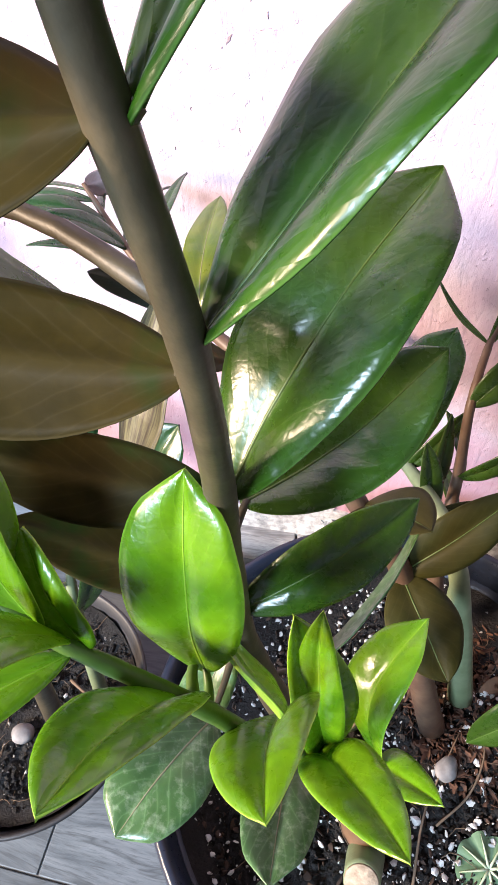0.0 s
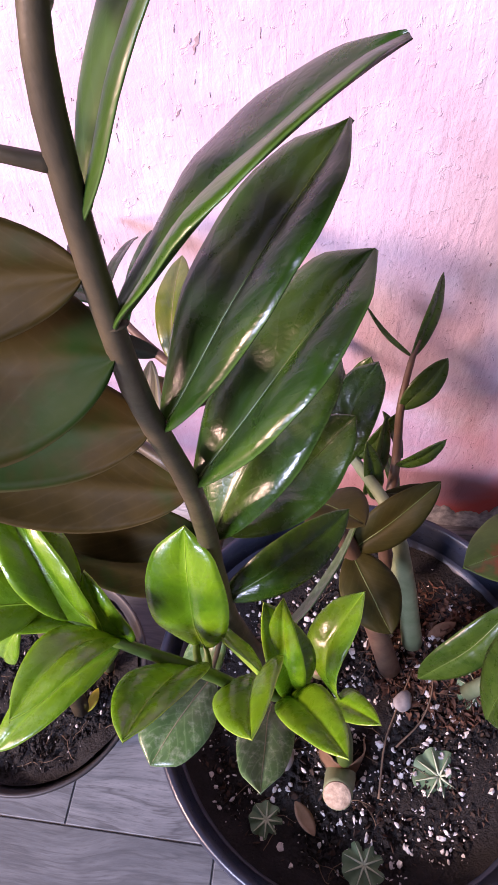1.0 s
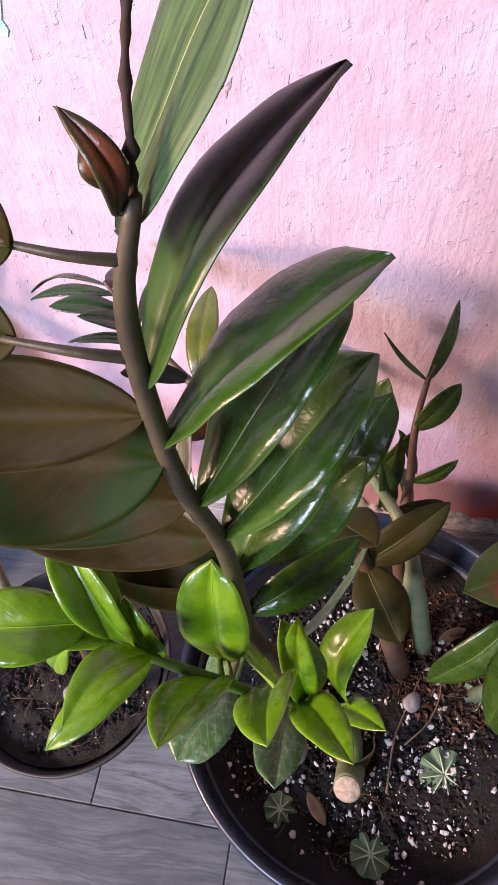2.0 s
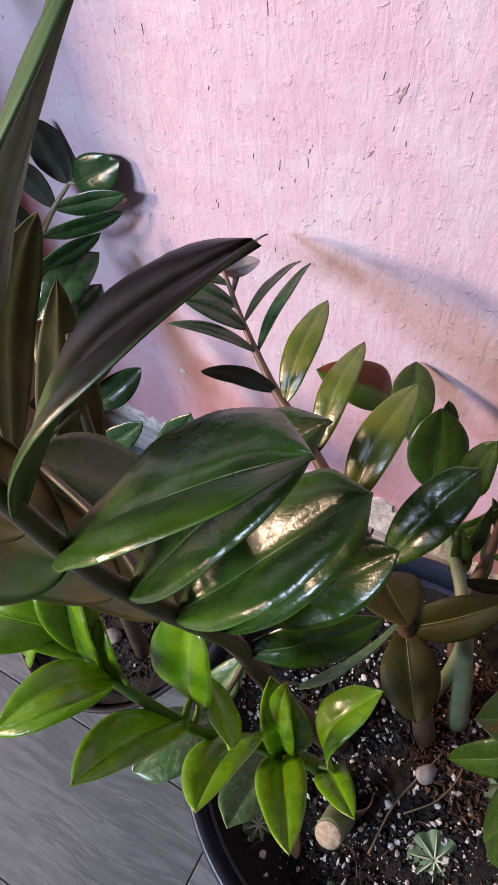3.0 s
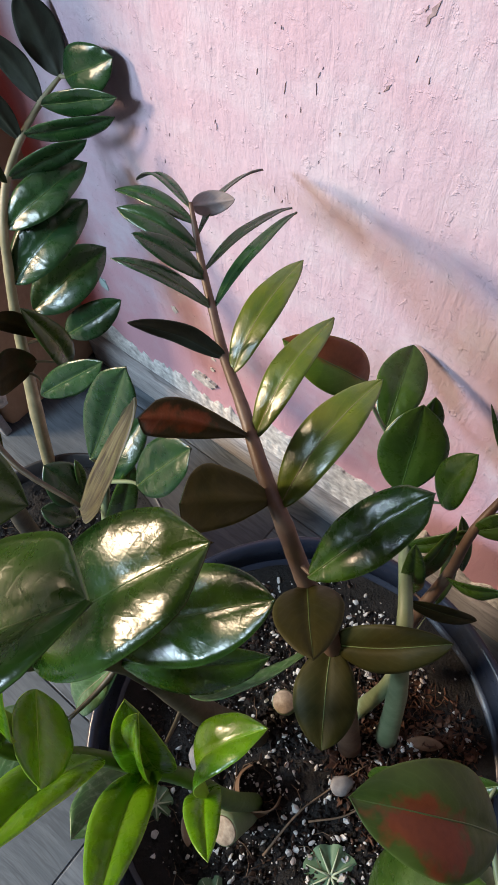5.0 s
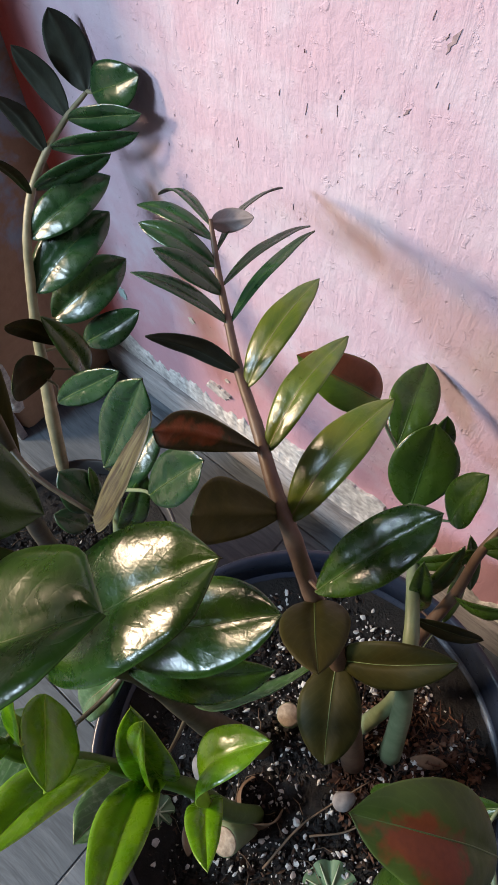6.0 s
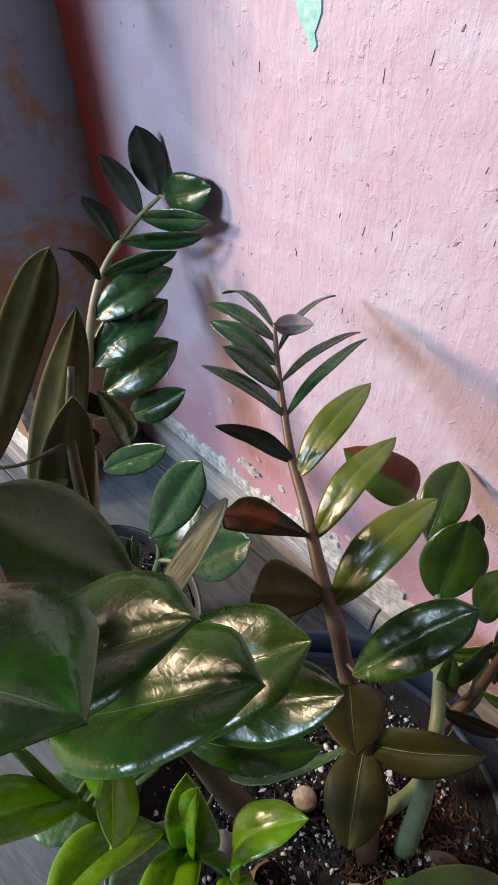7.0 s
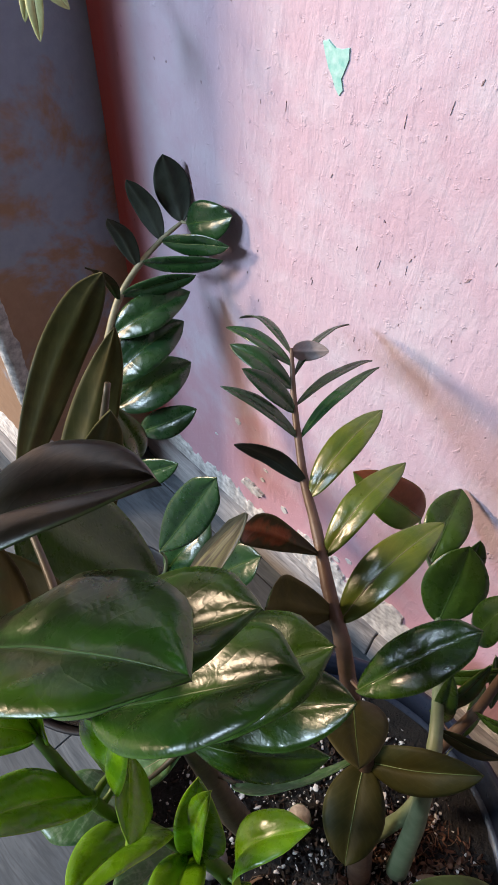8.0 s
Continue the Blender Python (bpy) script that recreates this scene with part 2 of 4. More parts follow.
m_stone = plain("grey_stone", (0.16, 0.15, 0.15), (0.30, 0.29, 0.29), 0.8, 120, 0.0005)
m_fibre = plain("root_fibre", (0.10, 0.065, 0.040), (0.19, 0.13, 0.085), 0.85, 150)
m_weed = plain("weed_green", (0.075, 0.150, 0.075), (0.13, 0.22, 0.12), 0.6, 120, 0.0004)
m_weed_vein = plain("weed_pale_vein", (0.36, 0.44, 0.30), (0.48, 0.55, 0.40), 0.6)
m_teal = plain("paint_teal", (0.24, 0.58, 0.52), (0.50, 0.76, 0.72), 0.7, 210, 0.0006, fine=500)
m_white_peel = plain("paint_white_peeling", (0.34, 0.33, 0.33), (0.80, 0.79, 0.77), 0.85, 140, 0.0026, fine=420)
m_undercoat = plain("paint_undercoat", (0.50, 0.52, 0.52), (0.74, 0.76, 0.75), 0.8, 160, 0.0004)
m_crack = plain("crack_dark", (0.24, 0.17, 0.185), (0.44, 0.33, 0.35), 0.9, 300, 0.0004, fine=700)
m_pale_teal = plain("paint_pale_teal", (0.38, 0.58, 0.58), (0.52, 0.68, 0.68), 0.8, 60, 0.0006)
m_room = plain("room_wall_paint", (0.10, 0.09, 0.09), (0.15, 0.14, 0.13), 0.9, 3)


def soil_material(name, low, high):
    m, nt, p = nodes_of(name)
    vec = coords(nt)
    a, b = noise_of(nt, vec, 70, 6, 0.7), noise_of(nt, vec, 420, 5, 0.7)
    col = mix(nt, ramp(nt, a, [(0.35, (0, 0, 0)), (0.65, (1, 1, 1))]), low, high)
    col = mix(nt, ramp(nt, b, [(0.58, (0, 0, 0)), (0.74, (1, 1, 1))]), col, tuple(c * 3.0 for c in high))
    nt.links.new(col, p.inputs["Base Color"])
    p.inputs["Roughness"].default_value = 0.85
    bump(nt, p, calc(nt, "ADD", a, b), 1.0, 0.004)
    return m


m_soil = soil_material("potting_soil", (0.004, 0.0035, 0.0035), (0.012, 0.0095, 0.0085))
m_soil_black = soil_material("black_soil", (0.006, 0.006, 0.0065), (0.015, 0.0145, 0.015))


def wall_material():
    m, nt, p = nodes_of("pink_wall_paint")
    vec = coords(nt)
    tall = coords(nt, (1.0, 1.0, 0.45))
    wash = noise_of(nt, vec, 5.0, 5, 0.6)
    mid = noise_of(nt, vec, 22.0, 5, 0.6)
    strokes = noise_of(nt, tall, 110.0, 4, 0.6)
    col = mix(nt, ramp(nt, wash, [(0.34, (0, 0, 0)), (0.66, (1, 1, 1))]), (0.54, 0.380, 0.462), (0.56, 0.445, 0.54))
    col = mix(nt, ramp(nt, mid, [(0.45, (0, 0, 0)), (0.75, (1, 1, 1))]), col, (0.58, 0.525, 0.605))
    # a stronger pink low down, with an uneven upper edge
    split = nt.nodes.new("ShaderNodeSeparateXYZ")
    nt.links.new(vec, split.inputs[0])
    height = calc(nt, "ADD", split.outputs[2], calc(nt, "MULTIPLY", calc(nt, "SUBTRACT", mid, 0.5), 0.30))
    col = mix(nt, ramp(nt, height, [(0.14, (1, 1, 1)), (0.30, (0, 0, 0))]), col, (0.54, 0.30, 0.36))
    col = mix(nt, calc(nt, "MULTIPLY", strokes, 0.14), col, (0.50, 0.36, 0.41))
    chip = add(nt, "ShaderNodeTexVoronoi", Scale=120.0)
    nt.links.new(tall, chip.inputs["Vector"])
    chips = ramp(nt, calc(nt, "ADD", chip.outputs["Distance"], calc(nt, "MULTIPLY", noise_of(nt, vec, 260, 4), 0.35)),
                 [(0.22, (1, 1, 1)), (0.26, (0, 0, 0))])
    keep = ramp(nt, noise_of(nt, vec, 14.0, 2), [(0.50, (0, 0, 0)), (0.58, (1, 1, 1))])
    spots = mix(nt, 1.0, chips, keep, "MULTIPLY")
    col = mix(nt, spots, col, (0.34, 0.23, 0.26))
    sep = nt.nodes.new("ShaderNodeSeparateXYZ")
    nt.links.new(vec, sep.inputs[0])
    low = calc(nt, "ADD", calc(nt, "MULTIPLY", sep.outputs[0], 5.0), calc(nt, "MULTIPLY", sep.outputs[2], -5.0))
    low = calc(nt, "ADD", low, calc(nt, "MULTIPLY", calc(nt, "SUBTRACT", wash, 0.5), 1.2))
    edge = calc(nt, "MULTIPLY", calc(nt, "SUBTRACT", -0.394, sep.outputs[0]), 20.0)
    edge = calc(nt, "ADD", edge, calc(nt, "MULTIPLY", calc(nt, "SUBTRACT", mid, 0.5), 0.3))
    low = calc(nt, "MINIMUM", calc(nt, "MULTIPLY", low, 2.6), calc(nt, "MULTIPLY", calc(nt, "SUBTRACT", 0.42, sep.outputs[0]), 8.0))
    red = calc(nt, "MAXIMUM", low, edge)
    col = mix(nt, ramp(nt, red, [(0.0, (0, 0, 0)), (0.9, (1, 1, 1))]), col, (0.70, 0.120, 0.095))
    nt.links.new(col, p.inputs["Base Color"])
    p.inputs["Roughness"].default_value = 0.72
    h = calc(nt, "ADD", calc(nt, "MULTIPLY", noise_of(nt, coords(nt, (1.0, 1.0, 0.22)), 95.0, 5, 0.62, 0.5), 0.75), calc(nt, "MULTIPLY", noise_of(nt, vec, 42.0, 5, 0.62), 0.9))
    h = calc(nt, "ADD", h, calc(nt, "MULTIPLY", noise_of(nt, vec, 210.0, 4, 0.65), 0.26))
    scuff = ramp(nt, noise_of(nt, vec, 120.0, 4, 0.6, 0.4), [(0.60, (0, 0, 0)), (0.68, (1, 1, 1))])
    h = calc(nt, "ADD", h, calc(nt, "MULTIPLY", scuff, 0.20))
    h = calc(nt, "SUBTRACT", h, calc(nt, "MULTIPLY", spots, 0.6))
    bump(nt, p, h, 0.8, 0.0021)
    return m


def pier_material():
    m, nt, p = nodes_of("blue_grey_wall_paint")
    vec = coords(nt)
    a = noise_of(nt, vec, 6.5, 6, 0.62, 0.6)
    b = noise_of(nt, vec, 90.0, 5)
    col = mix(nt, b, (0.25, 0.30, 0.39), (0.36, 0.415, 0.50))
    sep = nt.nodes.new("ShaderNodeSeparateXYZ")
    nt.links.new(vec, sep.inputs[0])
    a = calc(nt, "ADD", a, calc(nt, "MULTIPLY", calc(nt, "SUBTRACT", 0.44, sep.outputs[2]), 0.9))
    worn = ramp(nt, a, [(0.49, (0, 0, 0)), (0.57, (1, 1, 1))])
    col = mix(nt, worn, col, mix(nt, b, (0.30, 0.175, 0.105), (0.43, 0.275, 0.18)))
    nt.links.new(col, p.inputs["Base Color"])
    p.inputs["Roughness"].default_value = 0.7
    bump(nt, p, calc(nt, "ADD", calc(nt, "MULTIPLY", worn, -0.6), b), 0.5, 0.002)
    return m


def plank_material(name, low, high):
    m, nt, p = nodes_of(name)
    tc = nt.nodes.new("ShaderNodeTexCoord")
    rnd = nt.nodes.new("ShaderNodeObjectInfo").outputs["Random"]
    off = nt.nodes.new("ShaderNodeCombineXYZ")
    nt.links.new(calc(nt, "MULTIPLY", rnd, 9.0), off.inputs[0])
    nt.links.new(calc(nt, "MULTIPLY", rnd, 5.0), off.inputs[1])
    va = nt.nodes.new("ShaderNodeVectorMath")
    nt.links.new(tc.outputs["Object"], va.inputs[0])
    nt.links.new(off.outputs[0], va.inputs[1])
    mp = nt.nodes.new("ShaderNodeMapping")
    mp.inputs["Scale"].default_value = (0.8, 7.0, 7.0)
    sway = nt.nodes.new("ShaderNodeCombineXYZ")
    nt.links.new(calc(nt, "MULTIPLY", noise_of(nt, va.outputs[0], 3.2, 2), 0.09), sway.inputs[1])
    bent = nt.nodes.new("ShaderNodeVectorMath")
    nt.links.new(va.outputs[0], bent.inputs[0])
    nt.links.new(sway.outputs[0], bent.inputs[1])
    nt.links.new(bent.outputs[0], mp.inputs["Vector"])
    grain = noise_of(nt, mp.outputs[0], 12.0, 6, 0.68, 0.3)
    fine = noise_of(nt, mp.outputs[0], 80.0, 4, 0.6)
    tone = noise_of(nt, va.outputs[0], 5.0, 3)
    col = mix(nt, ramp(nt, grain, [(0.36, (0, 0, 0)), (0.62, (1, 1, 1))]), low, high)
    col = mix(nt, ramp(nt, fine, [(0.50, (0, 0, 0)), (0.78, (1, 1, 1))]), col, tuple(c * 0.55 for c in low))
    col = mix(nt, calc(nt, "MULTIPLY", tone, 0.35), col, tuple(c * 1.1 for c in high))
    lines = ramp(nt, noise_of(nt, mp.outputs[0], 5.0, 4, 0.6), [(0.47, (0, 0, 0)), (0.50, (1, 1, 1)), (0.53, (0, 0, 0))])
    col = mix(nt, calc(nt, "MULTIPLY", lines, 0.6), col, tuple(c * 0.45 for c in low))
    col = mix(nt, calc(nt, "MULTIPLY", rnd, 0.55), col, tuple(c * 0.75 for c in low))
    nt.links.new(col, p.inputs["Base Color"])
    nt.links.new(calc(nt, "ADD", 0.42, calc(nt, "MULTIPLY", fine, 0.2)), p.inputs["Roughness"])
    bump(nt, p, calc(nt, "ADD", grain, calc(nt, "MULTIPLY", fine, 0.4)), 0.35, 0.0008)
    return m


m_wall, m_pier = wall_material(), pier_material()
m_plank = plank_material("grey_wood_tile", (0.058, 0.076, 0.096), (0.170, 0.202, 0.236))
m_base = plank_material("grey_skirting_tile", (0.25, 0.24, 0.25), (0.47, 0.455, 0.46))
m_grout = plain("grout_dark", (0.08, 0.082, 0.09), (0.13, 0.132, 0.14), 0.9)


# ---- building helpers
def part(name, bm, material, parent, label=""):
    me = bpy.data.meshes.new(name)
    bm.to_mesh(me)
    bm.free()
    for x in (material if isinstance(material, (tuple, list)) else (material,)):
        me.materials.append(x)
    for poly in me.polygons:
        poly.use_smooth = True
    ob = new(name, me)
    ob.parent = parent
    if label:
        ob["label"] = label
    return ob


def root(name, at, label, category, group="", kind=""):
    ob = new(name)
    ob.location = at
    ob.empty_display_size = 0.02
    return tagged(ob, label, category, group, kind)


def flat(ob):
    for poly in ob.data.polygons:
        poly.use_smooth = False
    return ob


def box(bm, lo, hi, bevel=0.0):
    lo, hi = Vector(lo), Vector(hi)
    r = bmesh.ops.create_cube(bm, size=1.0, matrix=Matrix.Translation((lo + hi) / 2) @ Matrix.Diagonal((*(hi - lo), 1)))
    if bevel:
        es = list({e for v in r["verts"] for e in v.link_edges})
        bmesh.ops.bevel(bm, geom=es, offset=bevel, segments=2, affect="EDGES", profile=0.5)


def spline(points, steps):
    """Points along a smooth curve through the given ones."""
    ps = [Vector(p) for p in points]
    ext = [ps[0] * 2 - ps[1], *ps, ps[-1] * 2 - ps[-2]]
    out = []
    for i in range(1, len(ext) - 2):
        a, b, c, d = ext[i - 1:i + 3]
        for k in range(steps):
            t = k / steps
            out.append(0.5 * (2 * b + (c - a) * t + (2 * a - 5 * b + 4 * c - d) * t * t + (3 * b - a - 3 * c + d) * t ** 3))
    out.append(ps[-1])
    return out


def tube(bm, pts, radii, sides=10, cap=True):
    """A tapered tube along points."""
    rings = []
    side = Vector((1, 0, 0))
    for i, p in enumerate(pts):
        d = (pts[min(i + 1, len(pts) - 1)] - pts[max(i - 1, 0)]).normalized()
        side = (side - d * side.dot(d)).normalized()
        up = d.cross(side)
        rings.append([bm.verts.new(p + radii[i] * (math.cos(a) * side + math.sin(a) * up))
                      for a in (2 * math.pi * k / sides for k in range(sides))])
    for r0, r1 in zip(rings, rings[1:]):
        for k in range(sides):
            bm.faces.new((r0[k], r0[(k + 1) % sides], r1[(k + 1) % sides], r1[k]))
    if cap:
        bm.faces.new(rings[0][::-1])
        bm.faces.new(rings[-1])
    return rings


def lathe(bm, profile, sides, centre=(0, 0, 0), wobble=0.0):
    c = Vector(centre)
    rings = []
    for r, z in profile:
        rings.append([bm.verts.new(c + Vector((math.cos(a) * r * (1 + wobble * noise.noise((math.cos(a) * 1.7, math.sin(a) * 1.7, z * 3))),
                                               math.sin(a) * r * (1 + wobble * noise.noise((math.cos(a) * 1.7, math.sin(a) * 1.7, z * 3 + 7))), z)))
                      for a in (2 * math.pi * k / sides for k in range(sides))])
    for r0, r1 in zip(rings, rings[1:]):
        for k in range(sides):
            bm.faces.new((r0[k], r0[(k + 1) % sides], r1[(k + 1) % sides], r1[k]))
    return rings


def plant(name, at, points, radii, material, label, category="plant"):
    """An Empty at the foot with a smooth stem, thickened a little at each node."""
    ob = root(name, at, label, category)
    o = Vector(at)
    line = spline(points, 6)
    n = len(line) - 1
    rs = []
    for i in range(len(line)):
        k = i / 6
        j = min(int(k), len(radii) - 2)
        r = radii[j] + (radii[j + 1] - radii[j]) * (k - j)
        rs.append(r * (1.0 + (0.06 if i % 6 == 0 and 0 < i < n else 0.0) + 0.05 * noise.noise((i * 0.7, r * 900, 3))))
    bm = bmesh.new()
    tube(bm, [p - o for p in line], rs, 12)
    part("stem", bm, material, ob)
    return ob, o, line, material


def leaf(owner, base, tip, normal, width, bend, fold, mats, wide):
    """A leaf blade with thickness from base to tip, upper face along normal, arched by bend and folded along its midrib."""
    ob, o, line, stalk = owner
    b, e, n = Vector(base), Vector(tip), Vector(normal)
    near = min(line, key=lambda p: (p - b).length)
    if (near - b).length < 0.009:
        b = near + (b - near) * 0.25
    length = (e - b).length
    ax = (e - b) / length
    n = (n - ax * n.dot(ax)).normalized()
    sd = ax.cross(n)
    nu, nv, thick = 26, 12, 0.00035
    seed = Vector((b.x * 91, b.y * 77, e.z * 83))
    bm = bmesh.new()
    uvl = bm.loops.layers.uv.new("UVMap")
    top, low = [], []
    mid = []
    for i in range(nu + 1):
        u = 0.15 * i / nu + 0.85 * (0.5 - 0.5 * math.cos(math.pi * i / nu))
        # outline: widest at `wide`, rounded foot, drawn-out tip
        q = u ** (math.log(0.5) / math.log(wide))
        prof = max(0.0, math.sin(math.pi * q)) ** (0.58 if u < wide else 0.64 if wide < 0.53 else 0.43)
        if u > 0.86:
            prof *= 1.0 - 0.18 * ((u - 0.86) / 0.14) ** 1.5
        prof = min(prof, (3.9 if wide < 0.53 else 4.8) * (1.0 - u) ** 0.9)
        half = 0.5 * width * max(prof, 0.03 if i < nu else 0.0)
        lift = bend * length * math.sin(math.pi * u) + 0.012 * length * noise.noise(seed + Vector((u * 3, 0, 0)))
        sway = 0.02 * length * noise.noise(seed + Vector((0, u * 2, 5))) * math.sin(math.pi * u)
        c = b + ax * (length * u) + n * lift + sd * sway
        mid.append(c)
        r1, r2 = [], []
        for j in range(nv + 1):
            v = 2 * j / nv - 1
            wav = 0.035 * width * noise.noise(seed + Vector((u * 5, v * 1.6, 2))) * abs(v)
            rise = fold * half * abs(v) - 0.22 * half * v * v * fold * 2 + 0.058 * half * math.sin(math.pi * abs(v)) + wav - 0.0004 * math.exp(-(v * 9) ** 2)
            p = c + sd * (half * v) + n * rise - o
            edge = 0.35 if abs(v) > 0.99 else 1.0
            r1.append((bm.verts.new(p + n * thick * edge), u, v * 0.5 + 0.5))
            r2.append((bm.verts.new(p - n * thick * edge), u, v * 0.5 + 0.5))
        top.append(r1)
        low.append(r2)

    def quad(vs, slot):
        try:
            f = bm.faces.new([x[0] for x in vs])
        except ValueError:
            return
        f.material_index = slot
        for lp, x in zip(f.loops, vs):
            lp[uvl].uv = (x[1], x[2])

    for i in range(nu):
        for j in range(nv):
            quad((top[i][j], top[i + 1][j], top[i + 1][j + 1], top[i][j + 1]), 0)
            quad((low[i][j], low[i][j + 1], low[i + 1][j + 1], low[i + 1][j]), 1)
        quad((top[i][0], low[i][0], low[i + 1][0], top[i + 1][0]), 1)
        quad((top[i][nv], top[i + 1][nv], low[i + 1][nv], low[i][nv]), 1)
    # leaf stalk to the stem
    gap = (near - b).length
    rib = m_rib_lime if mats[0] is g_lime else m_rib_pale if mats[0] in (g_gold, g_grey, g_vari, g_dusty) else m_rib_dark
    made = part("leaf", bm, mats, ob)
    bm = bmesh.new()
    k = min(1.0, width / 0.03)
    tube(bm, [p - o for p in mid], [max(0.00012, (0.00055 * (1 - 0.85 * i / nu)) * k) for i in range(nu + 1)], 6)
    part("midrib", bm, rib, made)
    if gap > 0.0015:
        bm = bmesh.new()
        pts = spline([near - o, (near + b) / 2 - o - n * 0.1 * gap, b - o + ax * 0.002], 4)
        tube(bm, pts, [0.0017 * k - (0.0008 * k) * i / (len(pts) - 1) for i in range(len(pts))], 7)
        part("leaf_stalk", bm, stalk, made)
    return made


# ---- structure
WALL_Y, CORNER_X, PIER_Y = 0.3683, -0.454, 0.216
wall_n = root("wall_north", (0, WALL_Y, 0), "pink painted plaster wall, peeling at its foot", "wall", kind="structure")
bm = bmesh.new()
box(bm, (CORNER_X - 0.1, 0, 0), (1.8, 0.15, 2.6))
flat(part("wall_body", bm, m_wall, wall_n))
wall_p = root("wall_pier", (CORNER_X, PIER_Y, 0), "blue-grey painted wall pier with worn brown patches", "wall", kind="structure")
bm = bmesh.new()
box(bm, (-1.6, 0, 0), (0, 0.30, 2.6), 0.012)
part("pier_body", bm, m_pier, wall_p)
# worn pale edge of the pier
bm = bmesh.new()
rows = []
for i in range(180):
    z = 0.05 + i * 0.006
    w = 0.006 + 0.007 * noise.noise((z * 30, 4, 0)) + 0.004 * noise.noise((z * 95, 1, 0))
    w = max(0.0025, w)
    rows.append([bm.verts.new(v) for v in ((-w, -0.0016, z), (-0.004, -0.0016, z), (0.0016, 0.004, z), (0.0016, 0.010 + w, z))])
for a, b in zip(rows, rows[1:]):
    for k in range(3):
        bm.faces.new((a[k], a[k + 1], b[k + 1], b[k]))
part("worn_edge", bm, m_white_peel, wall_p, "chipped pale plaster along the pier's edge")
floor = root("floor", (0, 0, 0), "grey wood-look tiled floor", "floor", kind="structure")
bm = bmesh.new()
box(bm, (-2.1, -2.4, -0.1), (1.8, WALL_Y + 0.1, -0.0015))
flat(part("floor_bed", bm, m_grout, floor))
# walls out of view, added to keep stray light off the plants
for nm, lo, hi in (("wall_east", (1.7, -2.4, 0), (1.8, WALL_Y, 2.6)), ("wall_west", (-2.1, -2.4, 0), (-2.0, -1.5, 2.6)), ("wall_west", (-2.1, -1.5, 1.9), (-2.0, -0.7, 2.6)),
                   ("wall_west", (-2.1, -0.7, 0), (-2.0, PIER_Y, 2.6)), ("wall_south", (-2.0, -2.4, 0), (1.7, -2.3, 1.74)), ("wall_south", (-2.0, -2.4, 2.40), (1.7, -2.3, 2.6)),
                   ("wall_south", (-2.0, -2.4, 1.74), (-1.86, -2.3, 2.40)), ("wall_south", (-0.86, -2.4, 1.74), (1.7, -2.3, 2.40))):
    bm = bmesh.new()
    box(bm, lo, hi)
    w = part(nm, bm, m_room, None)
    flat(tagged(w, "plain grey wall added out of view", "wall", kind="structure"))

# roof out of view, added to shut out the sky overhead
ceiling = root("ceiling", (0, 0, 2.6), "plain dim roof added out of view", "ceiling", kind="structure")
bm = bmesh.new()
box(bm, (-2.1, -2.4, 0), (1.8, 0.52, 0.1))
flat(part("ceiling_slab", bm, m_room, ceiling))

# floor tiles, wood-look planks along the wall
random.seed(4)
ROW_Y, TILE_W, TILE_L = 0.038, 0.15, 0.60
shared = {}


def plank_mesh(width, length):
    key = (round(width, 3), round(length, 3))
    if key not in shared:
        bm = bmesh.new()
        box(bm, (-length / 2 + 0.0007, -width / 2 + 0.0007, -0.008), (length / 2 - 0.0007, width / 2 - 0.0007, 0.0), 0.0008)
        me = bpy.data.meshes.new("tile")
        bm.to_mesh(me)
        bm.free()
        me.materials.append(m_plank)
        shared[key] = me
    return shared[key]


for r in range(-17, 3):
    y0 = ROW_Y + r * TILE_W
    first = {0: -0.212, -1: -0.067}.get(r, random.uniform(-0.6, 0.0))
    top_y = min(y0 + TILE_W, WALL_Y)
    for k in range(-5, 5):
        x0, x1 = max(first + k * TILE_L, -2.0), min(first + (k + 1) * TILE_L, 1.7)
        if x1 - x0 < 0.02 or top_y - y0 < 0.01:
            continue
        ob = new("tile", plank_mesh(top_y - y0, x1 - x0))
        ob.parent, ob.location = floor, ((x0 + x1) / 2, (y0 + top_y) / 2, 0.0)

# skirting tiles and white peeling paint along the wall's foot
skirt = root("baseboard", (0, WALL_Y, 0), "grey wood-look tile skirting along the pink wall", "baseboard", kind="structure")
for k in range(5):
    x0 = CORNER_X + 0.002 + k * 0.40
    bm = bmesh.new()
    box(bm, (x0, -0.011, 0.0), (x0 + 0.398, -0.001, 0.054), 0.0015)
    part("skirting_tile", bm, m_base, skirt)
bm = bmesh.new()
rows = []
for i in range(361):
    x = CORNER_X + 0.01 + i * 0.003
    h = 0.030 + 0.030 * noise.noise((x * 21, 1, 0)) + 0.020 * noise.noise((x * 66, 2, 0)) + 0.010 * noise.noise((x * 210, 3, 0))
    rows.append((bm.verts.new((x, -0.002, 0.050)), bm.verts.new((x, -0.002, 0.054 + max(0.004, h))), bm.verts.new((x, 0.0, 0.055 + max(0.004, h)))))
for a, b in zip(rows, rows[1:]):
    bm.faces.new((a[0], b[0], b[1], a[1]))
    bm.faces.new((a[1], b[1], b[2], a[2]))
part("peeling_paint", bm, m_white_peel, wall_n, "white undercoat where the pink paint has peeled")
pskirt = root("baseboard", (CORNER_X, PIER_Y, 0), "grey tile skirting at the pier's foot", "baseboard", kind="structure")
bm = bmesh.new()
box(bm, (-1.5, -0.012, 0.0), (0.0, -0.001, 0.052), 0.002)
part("skirting_tile", bm, m_base, pskirt)
bm = bmesh.new()
rows = []
